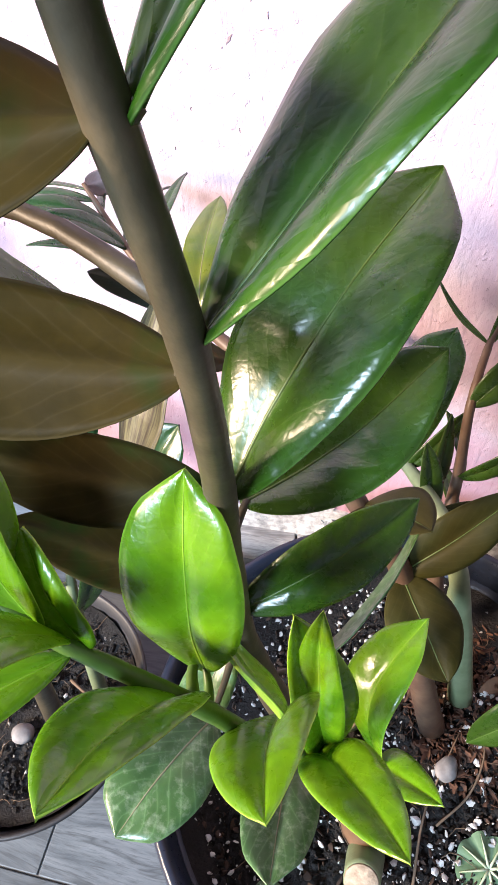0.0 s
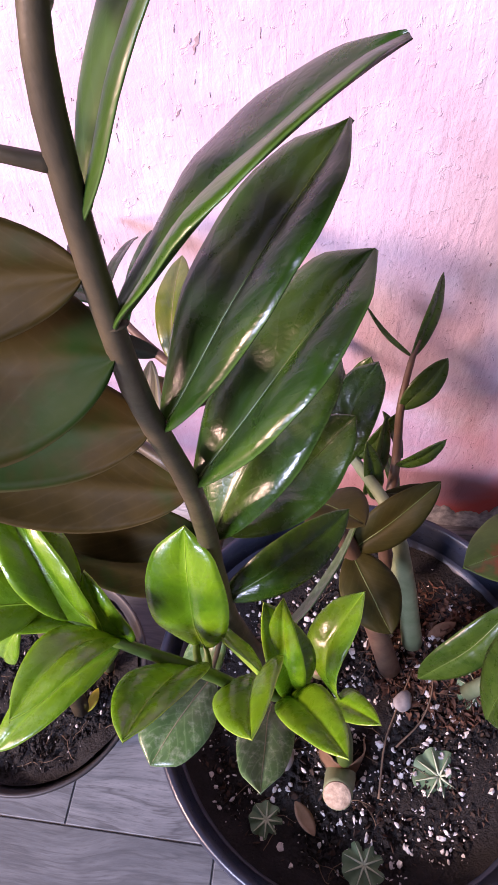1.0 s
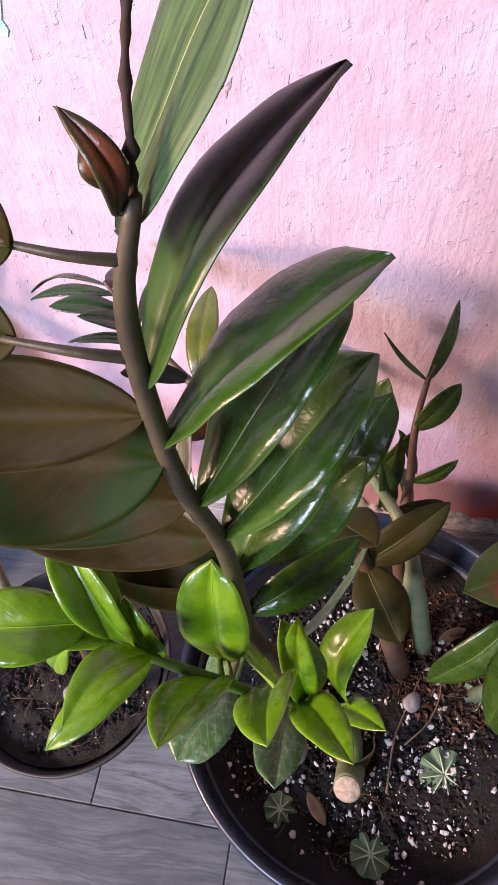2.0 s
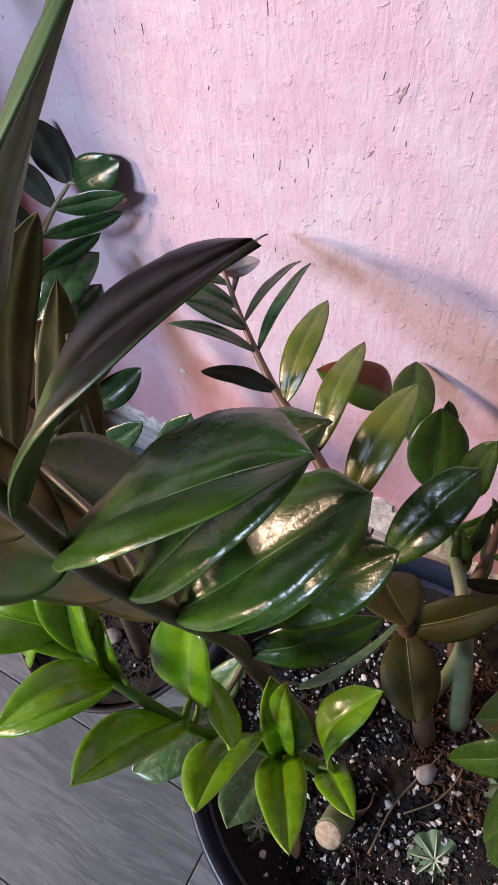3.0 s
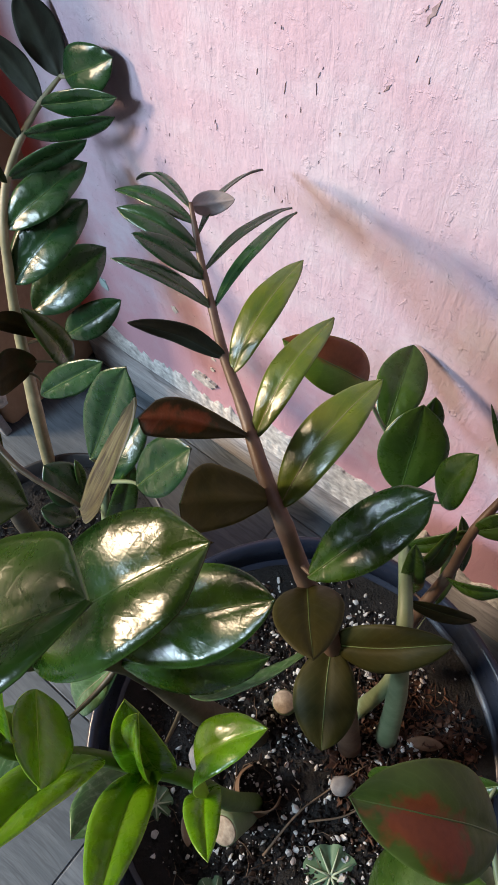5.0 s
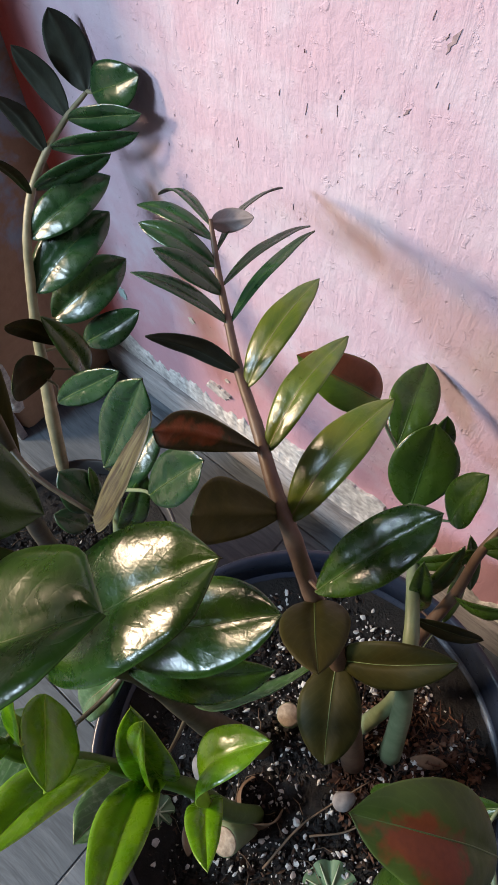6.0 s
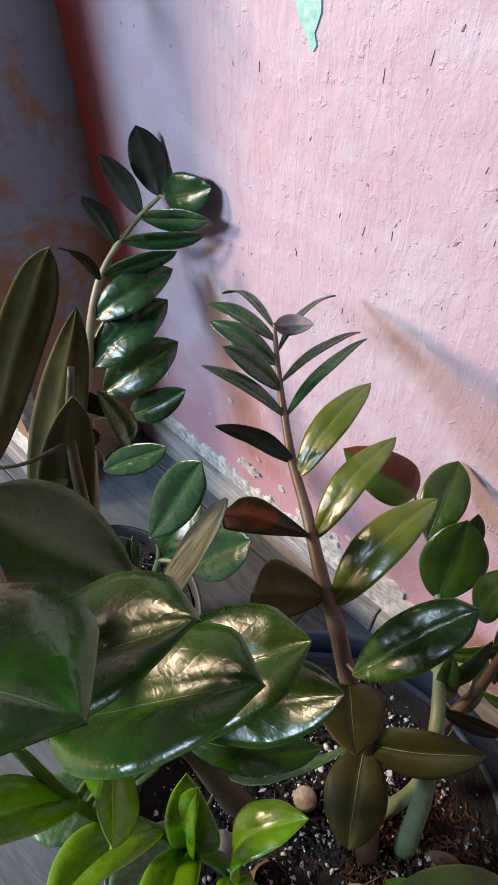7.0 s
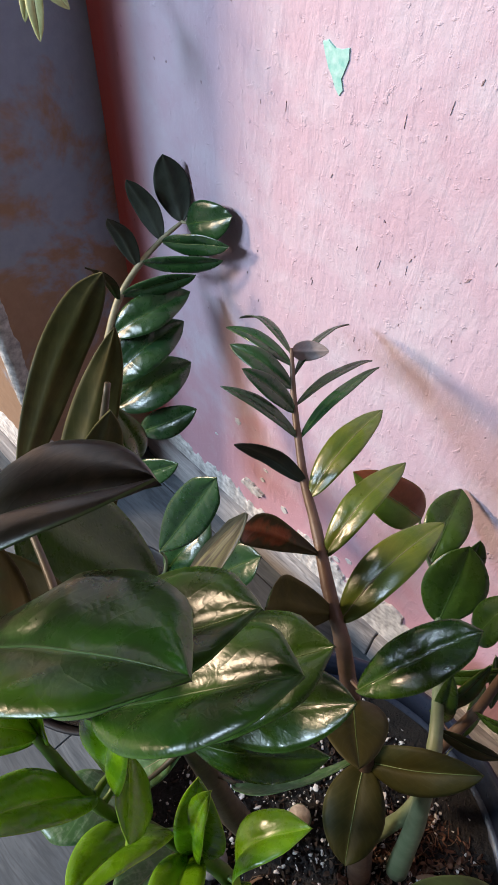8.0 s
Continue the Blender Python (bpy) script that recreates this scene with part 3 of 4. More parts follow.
for i in range(200):
    x = -1.2 + i * 0.006
    h = 0.055 + 0.02 * noise.noise((x * 20, 5, 0)) + 0.012 * noise.noise((x * 70, 2, 0))
    rows.append((bm.verts.new((x, -0.0025, 0.050)), bm.verts.new((x, -0.0025, 0.054 + h)), bm.verts.new((x, 0.0, 0.056 + h))))
for a, b in zip(rows, rows[1:]):
    bm.faces.new((a[0], b[0], b[1], a[1]))
    bm.faces.new((a[1], b[1], b[2], a[2]))
part("peeling_paint", bm, m_white_peel, wall_p, "white undercoat where the paint has peeled")

# teal chip and dark cracks in the paint
def chip(name, cx, cz, outline, material, proud=0.0012, label=""):
    bm = bmesh.new()
    vs = [bm.verts.new((cx + x, -proud, cz + z)) for x, z in outline]
    vb = [bm.verts.new((cx + x * 1.04, 0.0, cz + z * 1.04)) for x, z in outline]
    bm.faces.new(vs)
    for k in range(len(vs)):
        bm.faces.new((vs[k], vb[k], vb[(k + 1) % len(vs)], vs[(k + 1) % len(vs)]))
    bmesh.ops.recalc_face_normals(bm, faces=bm.faces)
    return flat(part(name, bm, material, wall_n, label))


chip("paint_chip", -0.2095, 0.5850, [(-0.0100, 0.0095), (-0.0062, 0.0112), (-0.0010, 0.0088), (0.0030, 0.0092), (0.0085, 0.0115), (0.0090, 0.0060), (0.0075, 0.0010), (0.0055, -0.0045), (0.0075, -0.0100),
                                    (0.0055, -0.0135), (0.0020, -0.0105), (-0.0010, -0.0055), (-0.0045, -0.0015), (-0.0075, 0.0040)], m_teal, 0.0008, "teal older paint showing through a chip")
def crack(x, z, tall, lean, wide):
    """A ragged sliver of lost paint; sizes in millimetres."""
    rnd = random.Random(int(1e4 * (x + 2 * z)))
    path = [(lean * (k / 6 - 0.5) + rnd.uniform(-0.28, 0.28) * wide, tall * (k / 6 - 0.5)) for k in range(7)]
    girth = [wide * math.sin(math.pi * (k + 0.15) / 6.3) * rnd.uniform(0.25, 0.60) for k in range(7)]
    ring = [(a + g, b) for (a, b), g in zip(path, girth)] + [(a - g, b) for (a, b), g in zip(path[-2:0:-1], girth[-2:0:-1])]
    chip("paint_crack", x, z, [(a / 1000, b / 1000) for a, b in ring], m_crack, 0.0004)


for x, z, tall, lean, wide in (
        (-0.080, 0.545, 11.8, 5.2, 2.4), (-0.207, 0.439, 5.1, 0.5, 0.5), (-0.208, 0.442, 3.4, 1.3, 0.6), (-0.162, 0.414, 4.7, 0.0, 0.3),
        (-0.156, 0.408, 3.1, 1.5, 0.8), (-0.155, 0.484, 7.4, 1.1, 0.5), (-0.135, 0.491, 6.4, -0.4, 0.3), (-0.132, 0.503, 1.7, 0.5, 0.4),
        (-0.134, 0.499, 3.3, 1.0, 0.7), (-0.095, 0.507, 4.9, 3.0, 1.4), (-0.099, 0.503, 1.0, 0.9, 0.7), (-0.158, 0.514, 2.0, 0.1, 0.5),
        (-0.174, 0.486, 3.8, 0.7, 0.7), (-0.075, 0.518, 3.5, 0.0, 0.4), (-0.251, 0.414, 2.7, 0.4, 0.5), (-0.274, 0.409, 2.6, 0.5, 0.6),
        (-0.260, 0.389, 3.5, 0.4, 0.4), (-0.121, 0.606, 3.4, 1.6, 1.4), (-0.244, 0.551, 6.2, 0.0, 0.3), (-0.266, 0.546, 3.1, 0.0, 0.3),
        (-0.157, 0.514, 1.5, 0.0, 0.4), (-0.202, 0.524, 3.2, 1.3, 0.7), (-0.133, 0.590, 7.2, 0.7, 0.4), (-0.158, 0.574, 7.4, -0.1, 0.3),
        (-0.091, 0.552, 4.3, 0.9, 0.5), (-0.083, 0.525, 3.2, 0.9, 0.5), (-0.045, 0.551, 3.8, 0.4, 0.3), (-0.083, 0.546, 3.3, 1.6, 0.9),
        (-0.162, 0.515, 1.1, 0.8, 0.5)):
    crack(x, z, tall, lean, wide)
def peeled(x, z, half_wide, half_tall, proud):
    """A ragged patch of bare undercoat."""
    ring = []
    for k in range(40):
        a = 2 * math.pi * k / 40
        r = 1.0 + 0.42 * noise.noise((math.cos(a) * 1.6 + x * 50, math.sin(a) * 1.6, z * 60)) + 0.25 * noise.noise((math.cos(a) * 5.5, math.sin(a) * 5.5 + x * 90, z * 40))
        ring.append((half_wide * r * math.cos(a), half_tall * r * math.sin(a)))
    chip("peeled_patch", x, z, ring, m_white_peel if half_wide > 0.01 else m_pale_teal if half_tall > 0.008 else m_undercoat, proud)


for step, (x, z, half_wide, half_tall) in enumerate((
        (-0.238, 0.167, 0.0030, 0.0020), (-0.282, 0.211, 0.0042, 0.0043), (-0.390, 0.174, 0.0054, 0.0087), (-0.113, 0.135, 0.0037, 0.0030),
        (-0.317, 0.158, 0.0019, 0.0014), (-0.241, 0.147, 0.0031, 0.0025), (-0.206, 0.125, 0.0040, 0.0045), (-0.128, 0.120, 0.0043, 0.0031),
        (-0.145, 0.096, 0.0339, 0.0185), (-0.054, 0.097, 0.0457, 0.0229), (-0.081, 0.108, 0.0245, 0.0159), (-0.255, 0.116, 0.0154, 0.0092),
        (-0.380, 0.073, 0.0155, 0.0070))):
    peeled(x, z, half_wide, half_tall, 0.0006 + 0.0001 * step + (0.0015 if half_wide > 0.01 else 0.0))


# ---- pots
pot = root("plant_pot", (0.041, 0.139, 0.0), "round navy plastic plant pot standing on the tiles", "pot")
bm = bmesh.new()
lathe(bm, [(0.0, 0.0), (0.108, 0.0), (0.112, 0.004), (0.136, 0.190), (0.1375, 0.1955), (0.1360, 0.1965), (0.1330, 0.1750), (0.1100, 0.0200), (0.0, 0.0150)], 96)
bmesh.ops.remove_doubles(bm, verts=bm.verts, dist=1e-5)
part("pot_wall", bm, m_pot, pot)
bm = bmesh.new()
rings = lathe(bm, [(0.1365, 0.1950), (0.1450, 0.1955), (0.1470, 0.1980), (0.1475, 0.2070), (0.1462, 0.2085), (0.1476, 0.2100), (0.1478, 0.2165), (0.1465, 0.2195),
                   (0.1440, 0.2205), (0.1415, 0.2190), (0.1400, 0.2130)], 96)
for k in range(96):
    bm.faces.new((rings[-1][k], rings[-1][(k + 1) % 96], rings[0][(k + 1) % 96], rings[0][k]))
part("pot_rim", bm, m_pot, pot, "rolled navy rim with a fine groove")
pot2 = root("plant_pot", (-0.234, 0.142, 0.0), "soft black nursery pot with a thin uneven rim", "pot")
bm = bmesh.new()
lathe(bm, [(0.0, 0.0), (0.040, 0.0), (0.046, 0.003), (0.070, 0.050), (0.090, 0.108), (0.0965, 0.114), (0.0990, 0.121), (0.0980, 0.1235), (0.0955, 0.1225), (0.0915, 0.110), (0.068, 0.045), (0.0, 0.012)], 72, wobble=0.02)
bmesh.ops.remove_doubles(bm, verts=bm.verts, dist=1e-5)
part("pot_wall", bm, m_bag, pot2)


def soil_bed(name, at, radius, level, material, label, seedv, high):
    ob = root(name, at, label, "soil")
    bm = bmesh.new()
    rings = []
    n_r, n_a = 46, 120
    centre = bm.verts.new((0, 0, level))
    for i in range(1, n_r + 1):
        r = radius * i / n_r
        rings.append([bm.verts.new((r * math.cos(a), r * math.sin(a),
                                    level + high * (noise.noise((r * math.cos(a) * 28 + seedv, r * math.sin(a) * 28, 0)) + 0.7 * noise.noise((r * math.cos(a) * 95, r * math.sin(a) * 95 + seedv, 4)))
                                    + 0.006 * (i / n_r) ** 6)) for a in (2 * math.pi * k / n_a for k in range(n_a))])
    for k in range(n_a):
        bm.faces.new((centre, rings[0][k], rings[0][(k + 1) % n_a]))
    for r0, r1 in zip(rings, rings[1:]):
        for k in range(n_a):
            bm.faces.new((r0[k], r1[k], r1[(k + 1) % n_a], r0[(k + 1) % n_a]))
    part("soil_surface", bm, material, ob)
    return ob


soil = soil_bed("soil", (0.041, 0.139, 0.0), 0.1345, 0.1815, m_soil, "dark potting soil with perlite and bark", 3, 0.0042)
soil2 = soil_bed("soil", (-0.234, 0.142, 0.0), 0.0885, 0.104, m_soil_black, "black fibrous soil in the nursery pot", 9, 0.005)


def crumbs(name, owner, count, radius, level, size, material, seedv, squash=0.7, label="", clump=None, place=(0.0, 0.0)):
    """Loose crumbs on the soil, one mesh; clump keeps them to patches."""
    rnd = random.Random(seedv)
    vs, fs = [], []
    base = bmesh.new()
    bmesh.ops.create_icosphere(base, subdivisions=1, radius=1.0)
    bv = [v.co.copy() for v in base.verts]
    bf = [[v.index for v in f.verts] for f in base.faces]
    base.free()
    for _ in range(count):
        a, r = rnd.uniform(0, 6.283), radius * math.sqrt(rnd.random())
        if clump is not None and noise.noise((r * math.cos(a) * 38, r * math.sin(a) * 38, seedv)) < clump - 0.5 * rnd.random():
            continue
        s = size[0] + (size[1] - size[0]) * rnd.random() ** 1.6
        m = Euler((rnd.uniform(0, 6), rnd.uniform(0, 6), rnd.uniform(0, 6))).to_matrix() @ Matrix.Diagonal((1.0, rnd.uniform(0.5, 1.0), squash * rnd.uniform(0.4, 1.0)))
        k = len(vs)
        for c in bv:
            p = m @ (c * (s * (1 + 0.85 * noise.noise(c * 1.7 + Vector((k * 0.37, 0, 0))))))
            vs.append((p.x + place[0] + r * math.cos(a), p.y + place[1] + r * math.sin(a), p.z + level + s * 0.25))
        fs.extend([[k + i for i in f] for f in bf])
    me = bpy.data.meshes.new(name)
    me.from_pydata(vs, [], fs)
    me.materials.append(material)
    ob = new(name, me)
    ob.parent = owner
    tagged(ob, label, kind="stuff")
    return ob


crumbs("perlite", soil, 1300, 0.130, 0.183, (0.0008, 0.0034), m_perlite, 1, label="white perlite crumbs scattered on the soil", clump=0.08)
crumbs("perlite", soil, 2200, 0.131, 0.183, (0.0004, 0.0013), m_grey, 11, label="fine grey perlite dust on the soil", clump=0.05)
crumbs("bark_chip", soil, 2600, 0.131, 0.182, (0.0010, 0.0036), m_bark, 2, 0.35, "brown bark and coir chips on the soil", clump=-0.1)
crumbs("bark_chip", soil, 1700, 0.058, 0.183, (0.0010, 0.0046), m_coir, 12, 0.22, "reddish coir flakes on the soil", place=(0.066, 0.040))
crumbs("grit", soil, 4200, 0.131, 0.182, (0.0010, 0.0034), m_soil, 3, 0.8, "dark soil crumbs")
crumbs("grit", soil2, 1800, 0.087, 0.105, (0.0010, 0.0036), m_soil_black, 4, 0.7, "dark soil crumbs in the nursery pot")
crumbs("perlite", soil2, 60, 0.082, 0.106, (0.0008, 0.0026), m_grey, 5, label="few pale perlite crumbs")
crumbs("perlite", soil2, 500, 0.086, 0.106, (0.0004, 0.0011), m_stone, 15, label="fine grey grit in the nursery pot")


def fibres(owner, count, place, radius, level, size, material, seedv, label):
    """Thin dry root and coir fibres lying on the soil, one mesh."""
    rnd = random.Random(seedv)
    bm = bmesh.new()
    for _ in range(count):
        a, r = rnd.uniform(0, 6.283), radius * math.sqrt(rnd.random())
        p = Vector((place[0] + r * math.cos(a), place[1] + r * math.sin(a), level + rnd.uniform(0.0, 0.004)))
        turn = rnd.uniform(0, 6.283)
        pts = []
        for _k in range(5):
            pts.append(p.copy())
            turn += rnd.uniform(-0.7, 0.7)
            p = p + Vector((math.cos(turn), math.sin(turn), rnd.uniform(-0.25, 0.25))) * rnd.uniform(*size) / 4
        tube(bm, pts, [0.00028, 0.00032, 0.0003, 0.00026, 0.00012], 4)
    ob = part("root_fibre", bm, material, owner)
    return tagged(ob, label, kind="stuff")


fibres(soil, 190, (0.060, 0.045), 0.055, 0.182, (0.005, 0.018), m_coir, 21, "reddish coir fibres on the soil")
fibres(soil, 80, (0.0, 0.0), 0.125, 0.182, (0.008, 0.028), m_fibre, 22, "dry brown root fibres on the soil")
fibres(soil2, 60, (0.0, 0.0), 0.080, 0.105, (0.008, 0.030), m_fibre, 23, "dry root fibres in the nursery pot")


def pebble(at, size, material, label, seedv):
    bm = bmesh.new()
    bmesh.ops.create_icosphere(bm, subdivisions=3, radius=1.0)
    for v in bm.verts:
        v.co = Vector((v.co.x * size[0], v.co.y * size[1], v.co.z * size[2])) * (1 + 0.18 * noise.noise(v.co * 1.2 + Vector((seedv, 0, 0))))
    ob = part("pebble", bm, material, None)
    ob.location = at
    ob.rotation_euler = (0.2, 0.1, seedv)
    return tagged(ob, label, "stone")


pebble((0.077, 0.137, 0.187), (0.0085, 0.0065, 0.005), m_stone, "smooth grey pebble on the potting soil", 1.0)
pebble((-0.010, 0.090, 0.188), (0.011, 0.010, 0.008), m_stone, "rough dark grey stone on the potting soil", 2.0)
pebble((-0.225, 0.118, 0.110), (0.009, 0.008, 0.007), m_stone, "pale grey stone in the nursery pot", 3.2)


def stump(at, lean, radius, height, label):
    """A cut stem with a pale flat end."""
    o = Vector(at)
    ob = root("cut_stem", at, label, "cut stem")
    d = Vector(lean).normalized()
    pts = [d * (height * k / 6) for k in range(7)]
    bm = bmesh.new()
    tube(bm, pts, [radius * (1.12 - 0.12 * k / 6) for k in range(7)], 20)
    part("stem", bm, m_stem_green, ob)
    bm = bmesh.new()
    tube(bm, [d * height, d * (height + 0.0008)], [radius * 0.97, radius * 0.90], 20)
    part("cut_face", bm, m_cut, ob, "pale dry cut face")


stump((0.034, 0.086, 0.176), (-0.10, -0.55, 0.82), 0.0100, 0.036, "thick green stem cut off short, pale cut face")
stump((0.015, 0.158, 0.160), (-0.05, -0.1, 1.0), 0.0085, 0.036, "brown stem stub with a round cut face")


def weed(at, radius, turn, tilt, label):
    """A small round weed leaf with pale veins that spread like a star."""
    ob = root("weed", at, label, "weed")
    tm = Euler((radians(tilt), radians(tilt * 0.5), turn)).to_matrix()
    bm = bmesh.new()
    n = 42
    c = bm.verts.new(tm @ Vector((0, 0, 0.004)))
    rims = []
    for f in (0.5, 1.0):
        rims.append([bm.verts.new(tm @ Vector((math.cos(a) * radius * f * (0.86 + 0.14 * abs(math.cos(a * 4))), math.sin(a) * radius * f * (0.86 + 0.14 * abs(math.cos(a * 4))),
                                               0.004 + 0.0016 * math.cos(a * 8) * f - 0.003 * f * f))) for a in (2 * math.pi * k / n for k in range(n))])
    for k in range(n):
        bm.faces.new((c, rims[0][k], rims[0][(k + 1) % n]))
        bm.faces.new((rims[0][k], rims[1][k], rims[1][(k + 1) % n], rims[0][(k + 1) % n]))
    lf = part("weed_leaf", bm, m_weed, ob)
    for k in range(8):
        a = 2 * math.pi * k / 8
        bm = bmesh.new()
        pts = [tm @ Vector((math.cos(a) * radius * f * 0.95, math.sin(a) * radius * f * 0.95, 0.0043 + 0.0016 * f - 0.003 * f * f)) for f in (0.03, 0.3, 0.6, 0.95)]
        tube(bm, pts, [0.0009, 0.0007, 0.0005, 0.0002], 5)
        part("vein", bm, m_weed_vein, lf)
    bm = bmesh.new()
    tube(bm, [Vector((0, 0, -0.006)), Vector((0.001, 0, 0.0)), tm @ Vector((0, 0, 0.004))], [0.0012, 0.001, 0.0008], 6)
    part("weed_stalk", bm, m_stem_green, ob)


weed((0.101, 0.090, 0.181), 0.019, 0.3, 12, "small pale green weed with star-like veins in the soil")
weed((0.132, 0.151, 0.181), 0.016, 1.1, 8, "small green weed with star-like veins in the soil")
weed((0.050, 0.029, 0.184), 0.015, 2.0, 10, "small green weed with star-like veins near the pot's rim")
weed((-0.017, 0.048, 0.184), 0.012, 0.8, 10, "small dark green weed shaded by the leaves")


# ---- plants
main_plant = plant("zz_plant", (0.013, 0.136, 0.181),
    [(0.010, 0.126, 0.179), (-0.013, 0.111, 0.296), (-0.032, 0.105, 0.402), (-0.032, 0.096, 0.475), (-0.028, 0.085, 0.530), (-0.026, 0.075, 0.576), (-0.028, 0.066, 0.621), (-0.026, 0.061, 0.669), (-0.021, 0.062, 0.690)],
    [0.0100, 0.0078, 0.0050, 0.0040, 0.0031, 0.0026, 0.0022, 0.0017, 0.0011], m_stem_dark, "tall dark-leaved potted plant with an arching brown stem")
shoot = plant("zz_shoot", (0.067, 0.161, 0.186),
    [(0.067, 0.161, 0.186), (0.047, 0.172, 0.255), (0.025, 0.177, 0.347), (-0.003, 0.186, 0.391), (-0.018, 0.19, 0.424), (-0.04, 0.202, 0.435), (-0.065, 0.219, 0.442), (-0.088, 0.234, 0.445), (-0.109, 0.25, 0.451), (-0.126, 0.263, 0.46), (-0.139, 0.274, 0.47), (-0.146, 0.28, 0.475)],
    [0.0085, 0.0075, 0.0055, 0.0047, 0.0042, 0.0036, 0.003, 0.0026, 0.0022, 0.0018, 0.0014, 0.001], m_stem_red, "feathery green shoot with narrow and golden leaves in the navy pot")
back_plant = plant("zz_shoot", (-0.316, 0.192, 0.1),
    [(-0.316, 0.192, 0.1), (-0.307, 0.208, 0.203), (-0.325, 0.231, 0.254), (-0.332, 0.245, 0.293), (-0.336, 0.257, 0.324), (-0.342, 0.271, 0.353), (-0.35, 0.291, 0.376), (-0.351, 0.315, 0.397), (-0.344, 0.337, 0.417), (-0.338, 0.355, 0.429)],
    [0.0065, 0.006, 0.005, 0.0042, 0.0038, 0.0034, 0.003, 0.0026, 0.0022, 0.0015], m_stem_cream, "arching shoot with dark glossy round leaves beside the wall")
round_leaved_plant = plant("zz_shoot", (0.084, 0.182, 0.189),
    [(0.084, 0.182, 0.189), (0.071, 0.195, 0.255), (0.058, 0.203, 0.311), (0.047, 0.217, 0.334), (0.03, 0.243, 0.336), (0.012, 0.272, 0.329), (-0.019, 0.306, 0.333)],
    [0.008, 0.0064, 0.0052, 0.0044, 0.0037, 0.003, 0.002], m_stem_green, "short pale-stemmed plant with round green leaves by the wall")
sprout = plant("zz_shoot", (0.064, 0.225, 0.201),
    [(0.064, 0.225, 0.201), (0.052, 0.228, 0.278), (0.053, 0.253, 0.33), (0.05, 0.264, 0.376), (0.054, 0.286, 0.396), (0.058, 0.296, 0.406)],
    [0.006, 0.0045, 0.0032, 0.0025, 0.002, 0.0012], m_stem_red, "thin sprout with reddish stem and small bronze leaves")
lime_plant = plant("zz_shoot", (0.036, 0.091, 0.183),
    [(0.036, 0.091, 0.183), (0.026, 0.086, 0.303), (0.009, 0.084, 0.363), (-0.005, 0.077, 0.398), (-0.021, 0.069, 0.433), (-0.029, 0.061, 0.477), (-0.047, 0.059, 0.501), (-0.058, 0.059, 0.512), (-0.074, 0.063, 0.523)],
    [0.006, 0.005, 0.004, 0.0032, 0.0027, 0.0023, 0.002, 0.0017, 0.0012], m_stem_lime, "young shoot with fresh lime-green leaves leaning over the rim")
tall_leaf_plant = plant("zz_plant", (-0.192, 0.12, 0.099),
    [(-0.192, 0.12, 0.099), (-0.15, 0.122, 0.361), (-0.124, 0.13, 0.461), (-0.119, 0.137, 0.532), (-0.123, 0.148, 0.561)],
    [0.0075, 0.005, 0.0032, 0.002, 0.0012], m_stem_dark, "brown-stemmed plant with upright bronze-backed leaves in the nursery pot")
glossy_plant = plant("zz_plant", (-0.176, 0.158, 0.098),
    [(-0.176, 0.158, 0.098), (-0.166, 0.168, 0.239), (-0.161, 0.18, 0.299)],
    [0.006, 0.0045, 0.002], m_stem_green, "low clump of glossy green leaves in the nursery pot")
hanging_plant = plant("hanging_plant", (-0.5, 0.216, 0.74),
    [(-0.5, 0.216, 0.74), (-0.397, 0.305, 0.638), (-0.385, 0.294, 0.621), (-0.372, 0.285, 0.61)],
    [0.002, 0.002, 0.0015], m_stem_green, "hanging plant with pale yellow-green leaf tips")
drooping_plant = plant("zz_shoot", (0.125, 0.15, 0.182),
    [(0.125, 0.15, 0.182), (0.143, 0.143, 0.303), (0.124, 0.119, 0.454)],
    [0.006, 0.005, 0.002], m_stem_green, "drooping leaves with rust-brown burnt patches at the pot edge")

# leaves of the shoot
leaf(shoot, (-0.146, 0.277, 0.473), (-0.215, 0.304, 0.439), (-0.26, 0.44, 0.86), 0.0082, 0.10, 0.20, DEEP, 0.50)
leaf(shoot, (-0.141, 0.273, 0.470), (-0.195, 0.273, 0.462), (-0.14, 0.08, 0.99), 0.0120, 0.10, 0.20, DEEP, 0.50)
leaf(shoot, (-0.131, 0.265, 0.462), (-0.172, 0.255, 0.476), (0.35, -0.13, 0.93), 0.0143, 0.10, 0.20, DEEP, 0.50)
leaf(shoot, (-0.120, 0.259, 0.456), (-0.149, 0.243, 0.482), (0.66, 0.00, 0.75), 0.0128, 0.10, 0.20, DEEP, 0.50)
leaf(shoot, (-0.109, 0.250, 0.450), (-0.152, 0.230, 0.475), (0.36, 0.30, 0.88), 0.0108, 0.10, 0.20, DEEP, 0.50)
leaf(shoot, (-0.087, 0.235, 0.445), (-0.111, 0.202, 0.486), (-0.81, 0.58, -0.01), 0.0125, 0.08, 0.25, DEEP, 0.45)
leaf(shoot, (-0.133, 0.274, 0.467), (-0.157, 0.351, 0.443), (-0.59, 0.07, 0.80), 0.0084, 0.08, 0.20, DEEP, 0.50)
leaf(shoot, (-0.121, 0.263, 0.458), (-0.123, 0.334, 0.445), (-0.31, 0.17, 0.93), 0.0084, 0.08, 0.20, DEEP, 0.50)
leaf(shoot, (-0.106, 0.252, 0.451), (-0.107, 0.316, 0.464), (-0.38, -0.19, 0.90), 0.0098, 0.08, 0.20, DEEP, 0.50)
leaf(shoot, (-0.078, 0.232, 0.445), (-0.082, 0.287, 0.470), (-0.22, -0.43, 0.88), 0.0201, 0.12, 0.10, GOLD, 0.50)
